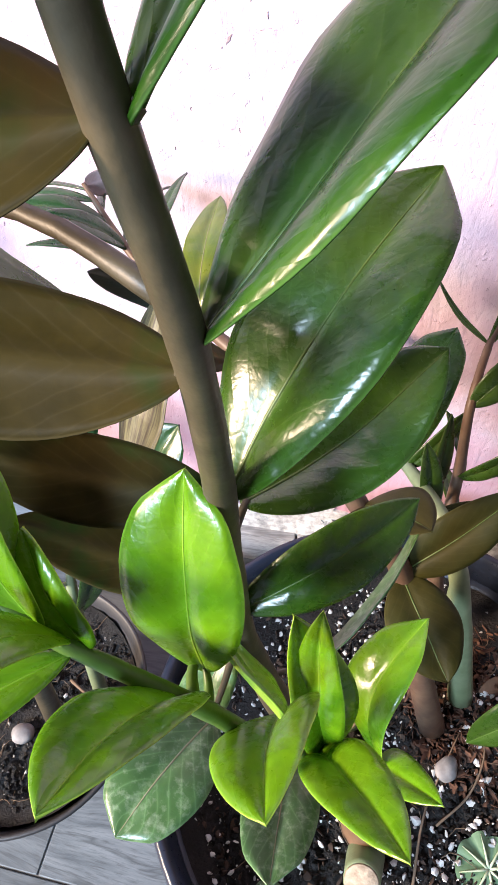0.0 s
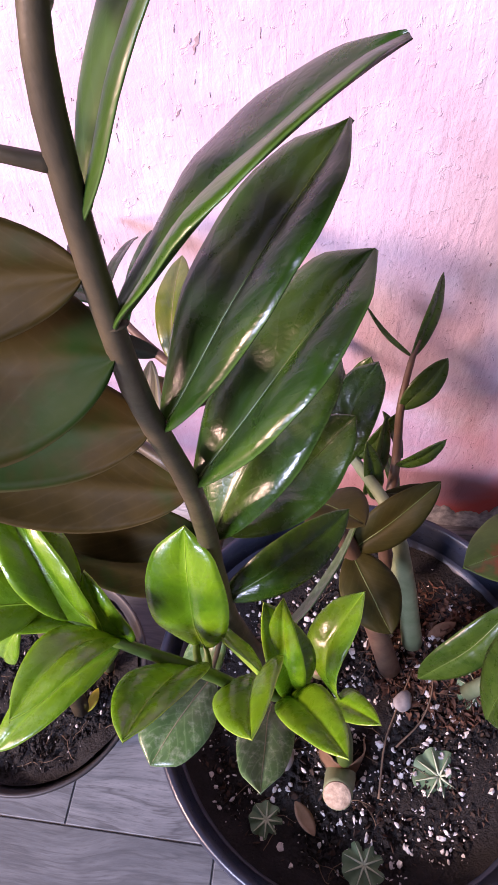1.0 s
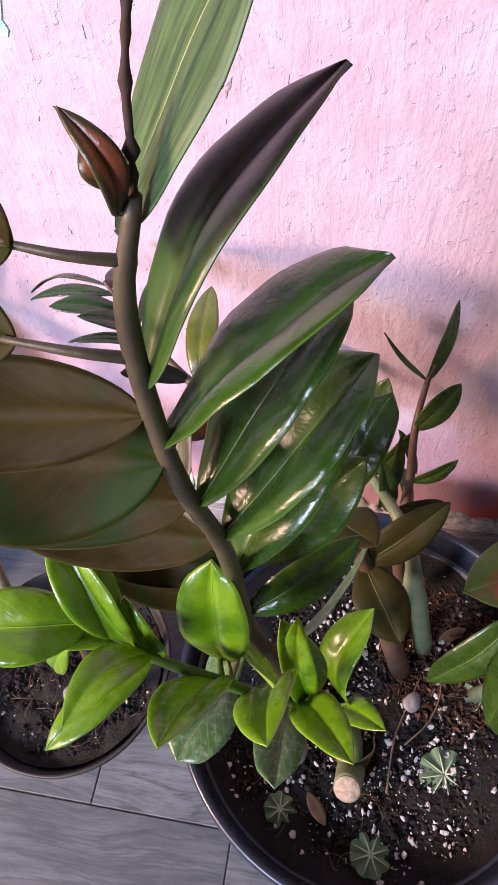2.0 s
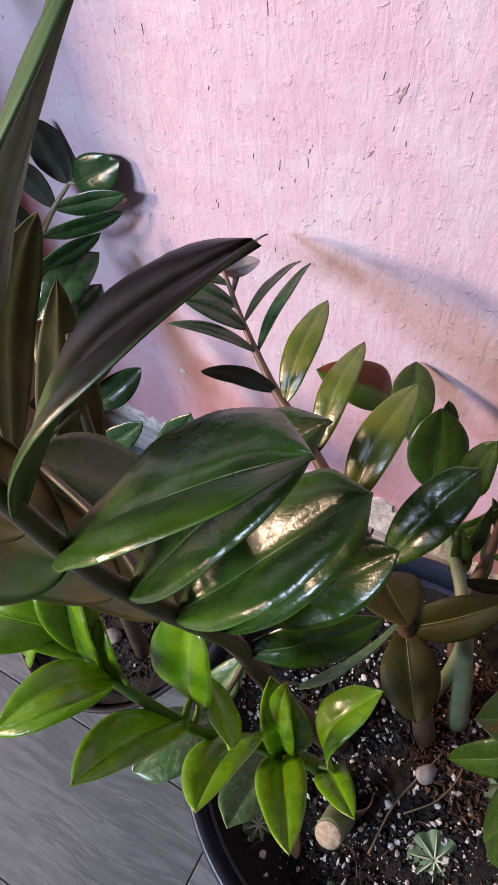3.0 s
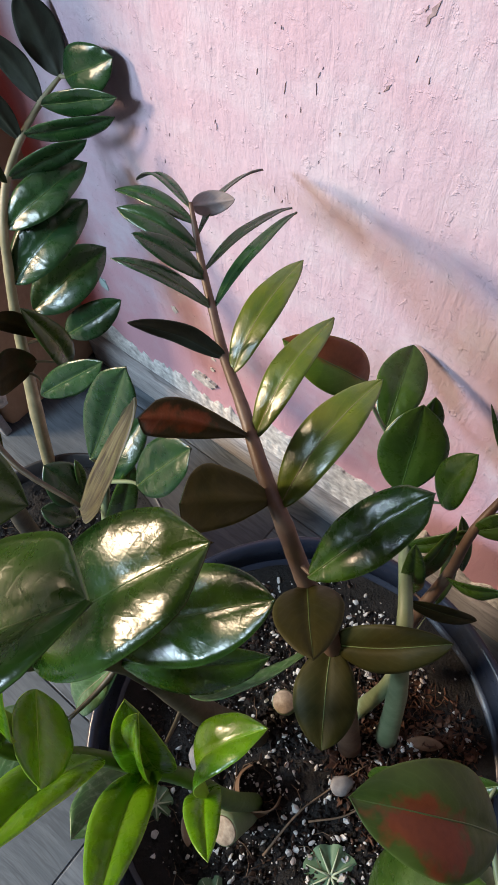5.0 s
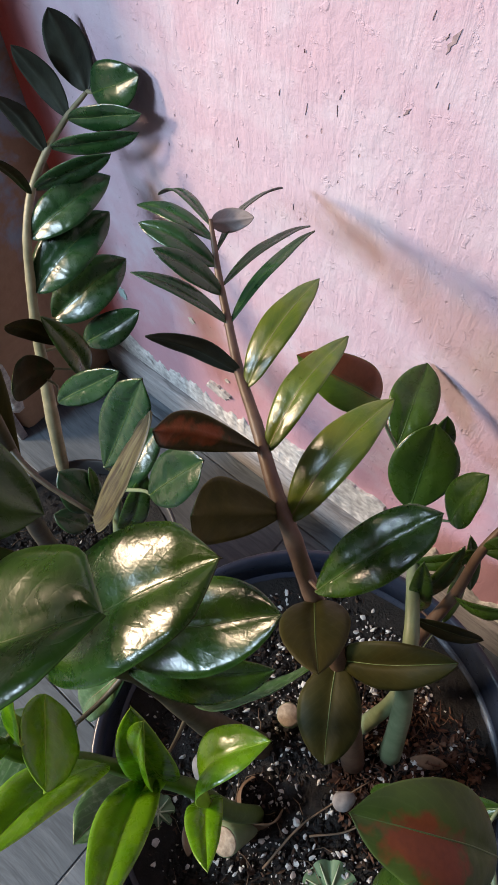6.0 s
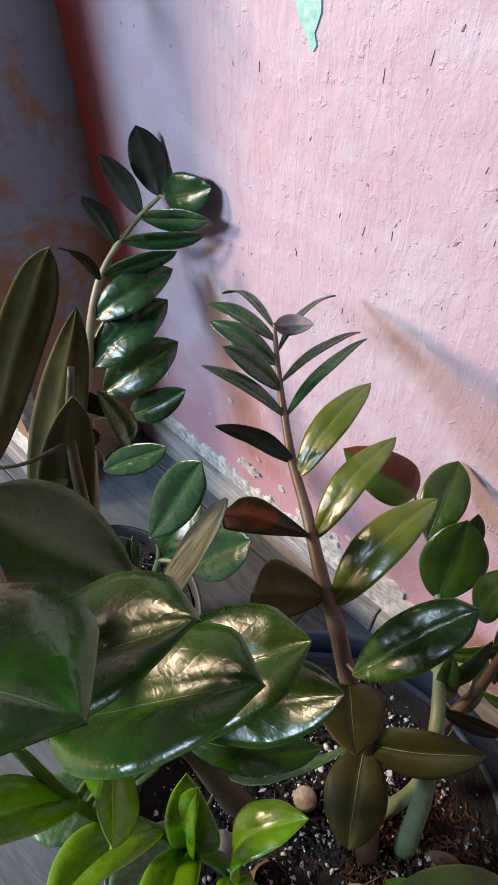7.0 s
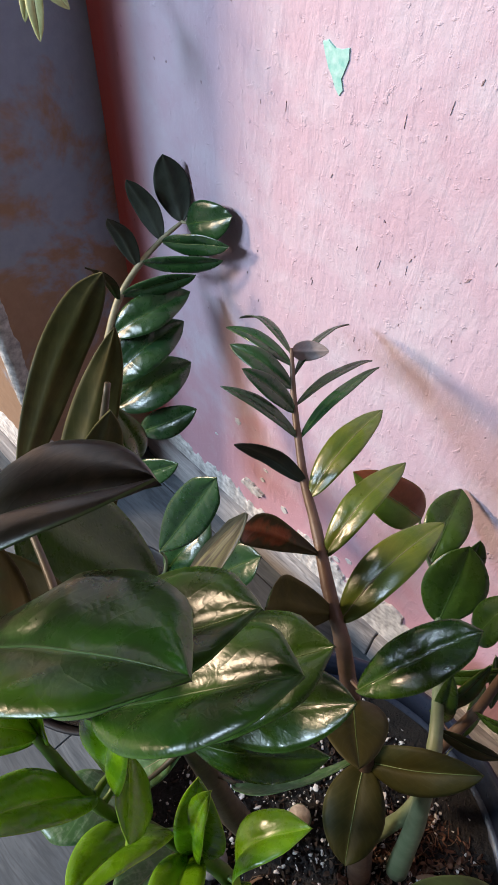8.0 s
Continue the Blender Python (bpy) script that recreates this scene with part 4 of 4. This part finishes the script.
leaf(shoot, (-0.050, 0.214, 0.439), (-0.052, 0.270, 0.467), (-0.26, -0.44, 0.86), 0.0186, 0.12, 0.10, GOLD, 0.50)
leaf(shoot, (-0.024, 0.199, 0.429), (-0.016, 0.254, 0.469), (-0.27, -0.54, 0.80), 0.0240, 0.12, 0.10, GOLD, 0.50)
leaf(shoot, (-0.144, 0.280, 0.474), (-0.129, 0.294, 0.476), (-0.49, 0.58, -0.66), 0.0122, 0.20, 0.30, GREYED, 0.40)
leaf(shoot, (-0.054, 0.212, 0.439), (-0.070, 0.168, 0.496), (-0.96, -0.01, -0.28), 0.0179, 0.12, 0.20, BURNT, 0.62)
leaf(shoot, (-0.029, 0.195, 0.429), (-0.041, 0.156, 0.481), (-0.88, -0.27, -0.40), 0.0287, 0.15, 0.10, TALL, 0.55)
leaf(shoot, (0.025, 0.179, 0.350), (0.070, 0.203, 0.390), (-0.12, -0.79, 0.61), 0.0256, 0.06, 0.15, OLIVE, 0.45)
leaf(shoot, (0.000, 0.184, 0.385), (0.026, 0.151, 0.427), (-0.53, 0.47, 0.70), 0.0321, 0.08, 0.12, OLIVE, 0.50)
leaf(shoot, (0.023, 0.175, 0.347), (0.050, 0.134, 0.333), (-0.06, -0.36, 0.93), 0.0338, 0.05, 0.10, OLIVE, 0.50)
leaf(shoot, (0.001, 0.183, 0.405), (0.028, 0.229, 0.456), (-0.33, -0.57, 0.75), 0.0285, 0.06, 0.10, DARK, 0.54)
# leaves of the back plant
leaf(back_plant, (-0.338, 0.354, 0.430), (-0.353, 0.352, 0.481), (-0.75, 0.64, -0.19), 0.0288, 0.07, 0.10, NIGHT, 0.50)
leaf(back_plant, (-0.329, 0.353, 0.432), (-0.284, 0.361, 0.458), (0.03, -0.97, 0.25), 0.0322, 0.08, 0.15, DEEP, 0.50)
leaf(back_plant, (-0.343, 0.338, 0.416), (-0.366, 0.325, 0.465), (-0.61, 0.79, -0.07), 0.0212, 0.08, 0.20, DEEP, 0.50)
leaf(back_plant, (-0.350, 0.316, 0.397), (-0.354, 0.296, 0.450), (-0.72, 0.66, 0.19), 0.0179, 0.08, 0.20, DEEP, 0.50)
leaf(back_plant, (-0.349, 0.291, 0.375), (-0.313, 0.248, 0.454), (-0.43, 0.70, 0.58), 0.0139, 0.05, 0.20, BRONZE, 0.50)
leaf(back_plant, (-0.337, 0.335, 0.415), (-0.279, 0.353, 0.438), (0.31, -0.95, -0.03), 0.0202, 0.01, 0.20, DEEP, 0.50)
leaf(back_plant, (-0.347, 0.319, 0.397), (-0.287, 0.354, 0.420), (0.56, -0.78, -0.26), 0.0221, 0.02, 0.20, DEEP, 0.50)
leaf(back_plant, (-0.348, 0.297, 0.374), (-0.300, 0.336, 0.408), (0.71, -0.66, -0.25), 0.0230, -0.01, 0.20, DEEP, 0.50)
leaf(back_plant, (-0.338, 0.278, 0.351), (-0.315, 0.341, 0.379), (0.34, -0.56, 0.76), 0.0329, 0.10, 0.22, DEEP, 0.50)
leaf(back_plant, (-0.330, 0.260, 0.313), (-0.313, 0.330, 0.354), (0.32, -0.62, 0.72), 0.0412, 0.10, 0.22, DEEP, 0.50)
leaf(back_plant, (-0.328, 0.258, 0.281), (-0.301, 0.326, 0.315), (0.34, -0.60, 0.72), 0.0435, 0.10, 0.22, DEEP, 0.50)
leaf(back_plant, (-0.313, 0.269, 0.250), (-0.274, 0.308, 0.287), (0.35, -0.80, 0.48), 0.0291, 0.10, 0.20, DEEP, 0.50)
leaf(back_plant, (-0.264, 0.206, 0.278), (-0.214, 0.239, 0.328), (0.19, -0.89, 0.42), 0.0248, 0.00, 0.20, DEEP, 0.50)
leaf(back_plant, (-0.303, 0.245, 0.280), (-0.293, 0.207, 0.346), (-0.96, 0.14, 0.22), 0.0196, 0.10, 0.20, BRONZE, 0.50)
leaf(back_plant, (-0.316, 0.235, 0.245), (-0.287, 0.186, 0.296), (-0.85, -0.52, -0.00), 0.0360, 0.10, 0.15, BRONZE, 0.50)
leaf(back_plant, (-0.291, 0.251, 0.246), (-0.300, 0.237, 0.325), (0.98, 0.14, 0.14), 0.0248, 0.10, 0.30, MID, 0.40)
# leaves of the round leaved plant
leaf(round_leaved_plant, (-0.040, 0.295, 0.396), (-0.080, 0.269, 0.430), (0.73, -0.33, 0.60), 0.0287, 0.24, 0.10, HALF, 0.50)
leaf(round_leaved_plant, (-0.027, 0.311, 0.334), (-0.044, 0.365, 0.352), (0.20, -0.25, 0.95), 0.0320, 0.09, 0.12, MID, 0.52)
leaf(round_leaved_plant, (0.002, 0.284, 0.323), (-0.010, 0.311, 0.381), (0.44, -0.77, 0.46), 0.0409, 0.02, 0.12, MID, 0.52)
leaf(round_leaved_plant, (0.027, 0.293, 0.323), (0.030, 0.299, 0.385), (-0.48, -0.87, 0.11), 0.0250, 0.09, 0.12, MID, 0.52)
leaf(round_leaved_plant, (-0.004, 0.318, 0.341), (-0.008, 0.322, 0.377), (0.62, -0.76, 0.17), 0.0147, 0.08, 0.12, MID, 0.50)
leaf(round_leaved_plant, (0.029, 0.252, 0.335), (0.052, 0.270, 0.368), (0.13, -0.91, 0.39), 0.0112, 0.05, 0.20, BRONZE, 0.40)
leaf(round_leaved_plant, (0.058, 0.247, 0.298), (0.047, 0.284, 0.306), (0.25, -0.12, 0.96), 0.0101, 0.05, 0.20, MID, 0.50)
leaf(round_leaved_plant, (0.059, 0.265, 0.321), (0.041, 0.277, 0.357), (0.71, -0.47, 0.52), 0.0094, 0.05, 0.20, BRONZE, 0.50)
leaf(round_leaved_plant, (0.047, 0.226, 0.336), (0.081, 0.249, 0.310), (0.70, -0.58, 0.41), 0.0124, 0.05, 0.20, OLIVE, 0.50)
# leaves of the sprout
leaf(sprout, (0.054, 0.288, 0.398), (0.070, 0.335, 0.427), (0.57, -0.56, 0.60), 0.0115, 0.06, 0.20, BRONZE, 0.45)
leaf(sprout, (0.050, 0.264, 0.376), (0.074, 0.280, 0.408), (0.10, -0.91, 0.40), 0.0181, 0.08, 0.12, BRONZE, 0.50)
leaf(sprout, (0.054, 0.251, 0.327), (0.079, 0.248, 0.369), (-0.08, -1.00, -0.01), 0.0127, 0.08, 0.20, BRONZE, 0.50)
leaf(sprout, (0.052, 0.290, 0.399), (0.023, 0.301, 0.427), (0.56, -0.37, 0.74), 0.0042, -0.10, 0.20, BRONZE, 0.40)
leaf(sprout, (0.042, 0.241, 0.303), (0.030, 0.243, 0.368), (0.44, -0.89, 0.12), 0.0136, 0.06, 0.20, MID, 0.50)
leaf(sprout, (0.035, 0.242, 0.306), (0.042, 0.264, 0.369), (0.64, -0.75, 0.18), 0.0154, 0.06, 0.20, BRONZE, 0.40)
# leaves of the lime plant
leaf(lime_plant, (-0.032, 0.070, 0.477), (-0.035, 0.086, 0.534), (-0.10, -0.96, 0.26), 0.0264, 0.10, 0.34, LIME, 0.57)
leaf(lime_plant, (-0.034, 0.067, 0.479), (-0.040, 0.028, 0.530), (-0.12, 0.80, 0.58), 0.0233, 0.08, 0.34, LIME, 0.52)
leaf(lime_plant, (-0.013, 0.073, 0.446), (-0.011, 0.039, 0.494), (-0.56, 0.67, 0.49), 0.0275, 0.09, 0.34, LIME, 0.47)
leaf(lime_plant, (-0.000, 0.078, 0.399), (0.020, 0.043, 0.459), (-0.52, 0.65, 0.55), 0.0215, 0.09, 0.38, LIME, 0.50)
leaf(lime_plant, (0.020, 0.086, 0.353), (0.037, 0.069, 0.401), (-0.74, 0.51, 0.44), 0.0173, 0.12, 0.34, LIME, 0.50)
leaf(lime_plant, (0.021, 0.085, 0.371), (0.027, 0.120, 0.422), (-0.79, -0.46, 0.41), 0.0253, 0.24, 0.34, LIME, 0.58)
leaf(lime_plant, (-0.035, 0.079, 0.481), (-0.012, 0.061, 0.484), (0.54, 0.77, 0.33), 0.0298, -0.00, 0.28, LIME, 0.50)
leaf(lime_plant, (-0.000, 0.082, 0.389), (-0.015, 0.094, 0.463), (0.64, -0.72, 0.25), 0.0218, 0.08, 0.36, LIME, 0.50)
leaf(lime_plant, (-0.000, 0.082, 0.389), (-0.007, 0.094, 0.469), (-0.19, -0.97, 0.13), 0.0169, 0.08, 0.36, LIME, 0.50)
leaf(lime_plant, (-0.051, 0.061, 0.514), (-0.069, 0.029, 0.532), (0.07, 0.45, 0.89), 0.0165, 0.23, 0.34, LIME, 0.52)
leaf(lime_plant, (-0.054, 0.056, 0.506), (-0.082, 0.025, 0.505), (-0.04, -0.01, 1.00), 0.0139, 0.10, 0.34, LIME, 0.52)
leaf(lime_plant, (-0.062, 0.062, 0.516), (-0.101, 0.054, 0.523), (0.14, 0.14, 0.98), 0.0120, 0.10, 0.34, LIME, 0.50)
leaf(lime_plant, (-0.073, 0.063, 0.522), (-0.117, 0.051, 0.529), (0.20, -0.14, 0.97), 0.0257, 0.10, 0.34, LIME, 0.50)
leaf(lime_plant, (-0.066, 0.062, 0.518), (-0.089, 0.084, 0.543), (0.60, -0.25, 0.76), 0.0198, 0.10, 0.34, LIME, 0.50)
leaf(lime_plant, (-0.058, 0.060, 0.513), (-0.084, 0.085, 0.543), (-0.11, -0.82, 0.55), 0.0158, 0.10, 0.30, LIME, 0.50)
leaf(lime_plant, (-0.049, 0.063, 0.506), (-0.063, 0.072, 0.528), (-0.00, -0.92, 0.39), 0.0115, 0.10, 0.30, LIME, 0.40)
leaf(lime_plant, (-0.079, 0.055, 0.522), (-0.088, 0.051, 0.505), (-0.36, -0.84, 0.40), 0.0097, 0.10, 0.28, LIME, 0.50)
# leaves of the main plant
leaf(main_plant, (-0.035, 0.074, 0.426), (-0.052, 0.037, 0.434), (0.07, 0.16, 0.98), 0.0276, 0.10, 0.12, DUSTY, 0.55)
leaf(main_plant, (-0.013, 0.087, 0.339), (-0.012, 0.038, 0.389), (-0.12, 0.71, 0.70), 0.0272, 0.10, 0.12, DUSTY, 0.55)
leaf(main_plant, (-0.036, 0.099, 0.432), (-0.048, 0.075, 0.386), (-0.26, -0.82, 0.50), 0.0177, 0.10, 0.15, DUSTY, 0.50)
leaf(main_plant, (-0.028, 0.071, 0.678), (-0.003, 0.076, 0.719), (-0.78, -0.34, 0.51), 0.0250, 0.02, 0.08, PALE, 0.50)
leaf(main_plant, (-0.026, 0.064, 0.652), (0.001, 0.087, 0.693), (-0.75, -0.24, 0.62), 0.0225, 0.09, 0.28, BRONZED, 0.50)
leaf(main_plant, (-0.023, 0.059, 0.635), (0.010, 0.082, 0.667), (-0.71, 0.06, 0.70), 0.0285, 0.06, 0.34, SHADE, 0.55)
leaf(main_plant, (-0.021, 0.067, 0.605), (0.004, 0.100, 0.648), (-0.68, -0.33, 0.65), 0.0262, 0.03, 0.34, SHADE, 0.55)
leaf(main_plant, (-0.021, 0.075, 0.575), (0.011, 0.106, 0.619), (-0.68, -0.27, 0.68), 0.0307, 0.02, 0.34, SHADE, 0.55)
leaf(main_plant, (-0.026, 0.093, 0.527), (0.004, 0.132, 0.571), (-0.45, -0.49, 0.75), 0.0340, 0.07, 0.20, DARK, 0.55)
leaf(main_plant, (-0.030, 0.104, 0.498), (0.014, 0.141, 0.522), (-0.14, -0.40, 0.91), 0.0299, -0.12, 0.20, DARK, 0.50)
leaf(main_plant, (-0.031, 0.104, 0.442), (0.016, 0.136, 0.467), (0.26, -0.80, 0.55), 0.0242, 0.08, 0.20, DARK, 0.50)
leaf(main_plant, (-0.015, 0.113, 0.370), (0.024, 0.163, 0.419), (0.87, -0.42, -0.27), 0.0365, 0.05, 0.20, DUSTY, 0.50)
leaf(main_plant, (-0.036, 0.058, 0.685), (-0.070, 0.067, 0.690), (0.12, 0.82, -0.56), 0.0168, 0.10, 0.12, BROWNU, 0.50)
leaf(main_plant, (-0.043, 0.059, 0.667), (-0.079, 0.059, 0.674), (-0.11, 0.75, -0.65), 0.0195, 0.10, 0.12, BROWNU, 0.50)
leaf(main_plant, (-0.032, 0.060, 0.649), (-0.082, 0.052, 0.652), (-0.16, 0.69, -0.71), 0.0214, 0.10, 0.12, BROWNU, 0.50)
leaf(main_plant, (-0.030, 0.061, 0.633), (-0.081, 0.052, 0.637), (-0.15, 0.61, -0.78), 0.0356, 0.10, 0.12, BROWNU, 0.50)
leaf(main_plant, (-0.030, 0.068, 0.607), (-0.089, 0.060, 0.614), (-0.17, 0.52, -0.84), 0.0266, 0.10, 0.12, BROWNU, 0.50)
leaf(main_plant, (-0.031, 0.080, 0.569), (-0.090, 0.072, 0.575), (-0.14, 0.45, -0.88), 0.0243, 0.10, 0.12, BROWNU, 0.50)
leaf(main_plant, (-0.032, 0.093, 0.525), (-0.088, 0.088, 0.529), (-0.10, 0.40, -0.91), 0.0198, 0.10, 0.12, BROWNU, 0.50)
leaf(main_plant, (-0.037, 0.104, 0.463), (-0.093, 0.095, 0.486), (-0.40, 0.32, -0.86), 0.0197, 0.10, 0.12, DARK, 0.50)
leaf(main_plant, (-0.081, 0.091, 0.585), (-0.057, 0.117, 0.529), (-0.85, -0.24, -0.47), 0.0370, 0.10, 0.12, MID, 0.50)
leaf(main_plant, (-0.028, 0.060, 0.690), (-0.027, 0.062, 0.700), (0.84, -0.54, 0.01), 0.0041, 0.30, 0.50, BURNT, 0.50)
leaf(main_plant, (-0.028, 0.061, 0.693), (-0.025, 0.063, 0.697), (-0.05, -0.80, 0.60), 0.0036, 0.30, 0.50, BURNT, 0.50)
# leaves of the tall leaf plant
leaf(tall_leaf_plant, (-0.128, 0.106, 0.533), (-0.113, 0.149, 0.617), (-0.78, 0.61, -0.17), 0.0179, 0.30, 0.15, TALL, 0.45)
leaf(tall_leaf_plant, (-0.125, 0.113, 0.489), (-0.138, 0.164, 0.569), (-0.56, 0.65, -0.51), 0.0214, 0.05, 0.20, TALL, 0.45)
leaf(tall_leaf_plant, (-0.124, 0.114, 0.419), (-0.108, 0.139, 0.566), (-0.91, 0.41, 0.03), 0.0245, 0.07, 0.15, TALL, 0.50)
leaf(tall_leaf_plant, (-0.079, 0.134, 0.461), (-0.066, 0.167, 0.515), (0.72, 0.50, -0.48), 0.0333, -0.03, 0.40, STREAK, 0.40)
# leaves of the glossy plant
leaf(glossy_plant, (-0.157, 0.176, 0.343), (-0.127, 0.204, 0.438), (0.22, -0.94, 0.24), 0.0285, -0.00, 0.20, DEEP, 0.58)
leaf(glossy_plant, (-0.160, 0.184, 0.300), (-0.154, 0.220, 0.338), (0.12, -0.74, 0.66), 0.0278, 0.12, 0.20, DEEP, 0.55)
leaf(glossy_plant, (-0.117, 0.179, 0.353), (-0.085, 0.200, 0.407), (-0.31, -0.81, 0.50), 0.0305, 0.04, 0.20, DEEP, 0.55)
leaf(glossy_plant, (-0.173, 0.164, 0.280), (-0.192, 0.159, 0.319), (0.89, 0.08, 0.45), 0.0297, 0.10, 0.10, DEEP, 0.50)
leaf(glossy_plant, (-0.172, 0.151, 0.270), (-0.186, 0.139, 0.291), (0.73, 0.29, 0.62), 0.0183, 0.10, 0.10, DEEP, 0.50)
leaf(glossy_plant, (-0.162, 0.173, 0.241), (-0.146, 0.197, 0.322), (0.76, -0.65, 0.05), 0.0194, 0.10, 0.20, MID, 0.50)
leaf(glossy_plant, (-0.174, 0.168, 0.291), (-0.182, 0.176, 0.313), (0.93, -0.10, 0.37), 0.0074, 0.10, 0.20, MID, 0.50)
# leaves of the drooping plant
leaf(drooping_plant, (0.112, 0.143, 0.428), (0.062, 0.118, 0.459), (0.42, 0.23, 0.88), 0.0355, 0.16, 0.10, DROOP, 0.50)
leaf(drooping_plant, (0.143, 0.189, 0.268), (0.087, 0.153, 0.194), (-0.13, -0.85, 0.51), 0.0320, 0.09, 0.10, MID, 0.50)
leaf(drooping_plant, (0.128, 0.126, 0.425), (0.106, 0.100, 0.309), (-0.90, -0.35, 0.26), 0.0382, 0.10, 0.10, MID, 0.50)
# leaves of the hanging plant
leaf(hanging_plant, (-0.372, 0.285, 0.610), (-0.362, 0.276, 0.575), (0.73, -0.58, 0.36), 0.0105, 0.10, 0.20, VARI, 0.40)
leaf(hanging_plant, (-0.369, 0.289, 0.607), (-0.354, 0.295, 0.590), (0.65, -0.67, 0.37), 0.0105, 0.10, 0.20, VARI, 0.40)
leaf(hanging_plant, (-0.374, 0.282, 0.610), (-0.370, 0.273, 0.584), (0.75, -0.58, 0.31), 0.0081, 0.10, 0.20, VARI, 0.40)


# ---- small things in the pots
# dry, broken end of the tall stem with scale-like scars
bm = bmesh.new()
o = main_plant[1]
pts = spline([Vector((-0.0212, 0.0620, 0.6885)) - o, Vector((-0.0203, 0.0627, 0.6950)) - o, Vector((-0.0195, 0.0633, 0.7020)) - o, Vector((-0.0180, 0.0642, 0.7090)) - o], 5)
tube(bm, pts, [0.00062 + 0.00034 * noise.noise((i * 0.9, 2, 5)) + (0.00030 if i % 5 == 0 else 0.0) - 0.00022 * i / len(pts) for i in range(len(pts))], 9)
part("dry_tip", bm, m_bark, main_plant[0], "dry brown broken stem end")
bm = bmesh.new()
o = round_leaved_plant[1]
pts = spline([Vector((0.058, 0.184, 0.178)) - o, Vector((0.060, 0.189, 0.215)) - o, Vector((0.062, 0.196, 0.255)) - o, Vector((0.060, 0.204, 0.300)) - o], 6)
tube(bm, pts, [0.0062 - 0.0020 * i / (len(pts) - 1) for i in range(len(pts))], 14)
part("side_stem", bm, m_stem_green, round_leaved_plant[0])


def curl(name, at, radius, height, start, sweep, tilt, material, label, category):
    """A thin dry scrap, curled like a piece of bark."""
    ob = root(name, at, label, category)
    bm = bmesh.new()
    tm = Euler((radians(tilt), 0, radians(start))).to_matrix()
    n, m = 22, 6
    outer, inner = [], []
    for j in range(m + 1):
        z = height * j / m
        ro, ri = [], []
        for i in range(n + 1):
            a = radians(sweep) * i / n
            r = radius * (1 + 0.10 * noise.noise((a * 2, z * 60, 1)) - 0.12 * j / m)
            top = z * (1 + 0.22 * noise.noise((a * 3, 4, 2)))
            ro.append(bm.verts.new(tm @ Vector((math.cos(a) * r, math.sin(a) * r, top))))
            ri.append(bm.verts.new(tm @ Vector((math.cos(a) * (r - 0.0007), math.sin(a) * (r - 0.0007), top))))
        outer.append(ro)
        inner.append(ri)
    for j in range(m):
        for i in range(n):
            bm.faces.new((outer[j][i], outer[j][i + 1], outer[j + 1][i + 1], outer[j + 1][i]))
            bm.faces.new((inner[j][i], inner[j + 1][i], inner[j + 1][i + 1], inner[j][i + 1]))
    for i in range(n):
        bm.faces.new((outer[m][i], outer[m][i + 1], inner[m][i + 1], inner[m][i]))
    part("scrap", bm, material, ob)
    return ob


curl("dry_sheath", (0.033, 0.099, 0.182), 0.017, 0.020, 150, 230, 6, m_dry, "curled brown dry sheath lying on the soil", "dry sheath")


def fallen_leaf(at, length, width, turn, material, label):
    ob = root("fallen_leaf", at, label, "leaf")
    bm = bmesh.new()
    tm = Euler((0.25, -0.15, turn)).to_matrix()
    grid = []
    for i in range(13):
        u = i / 12
        half = 0.5 * width * max(0.02, math.sin(math.pi * u)) ** 0.7
        grid.append([(bm.verts.new(tm @ Vector((length * (u - 0.5), half * v, 0.0014 * math.cos(3 * u) + 0.12 * half * v * v + 0.0003))),
                      bm.verts.new(tm @ Vector((length * (u - 0.5), half * v, 0.0014 * math.cos(3 * u) + 0.12 * half * v * v - 0.0003)))) for v in (-1, -0.5, 0, 0.5, 1)])
    for a, b in zip(grid, grid[1:]):
        for k in range(4):
            bm.faces.new((a[k][0], b[k][0], b[k + 1][0], a[k + 1][0]))
            bm.faces.new((a[k][1], a[k + 1][1], b[k + 1][1], b[k][1]))
        bm.faces.new((a[0][0], a[0][1], b[0][1], b[0][0]))
        bm.faces.new((a[4][0], b[4][0], b[4][1], a[4][1]))
    part("leaf", bm, material, ob)


fallen_leaf((-0.181, 0.128, 0.1095), 0.021, 0.0085, 1.35, m_yellow, "small yellow fallen leaf on the black soil")
fallen_leaf((0.108, 0.196, 0.186), 0.026, 0.010, 0.5, m_dry, "small dry brown fallen leaf on the soil")
fallen_leaf((0.010, 0.052, 0.187), 0.024, 0.011, 2.2, m_dry, "small dry brown fallen leaf near the pot's rim")


def twig(points, radius, label):
    ob = root("twig", points[0], label, "twig")
    o = Vector(points[0])
    line = spline([Vector(p) - o for p in points], 6)
    bm = bmesh.new()
    tube(bm, line, [radius * (1 - 0.6 * i / len(line)) for i in range(len(line))], 6)
    part("stalk", bm, m_fibre, ob)


twig([(0.060, 0.070, 0.185), (0.063, 0.103, 0.190), (0.070, 0.125, 0.187), (0.083, 0.158, 0.192)], 0.0009, "long thin dry root lying over the soil")
twig([(0.072, 0.105, 0.185), (0.090, 0.125, 0.190), (0.098, 0.150, 0.194), (0.092, 0.172, 0.190)], 0.0008, "thin dry root lying over the soil")
twig([(-0.205, 0.165, 0.105), (-0.188, 0.156, 0.112), (-0.172, 0.150, 0.113)], 0.0016, "pale broken straw in the nursery pot")
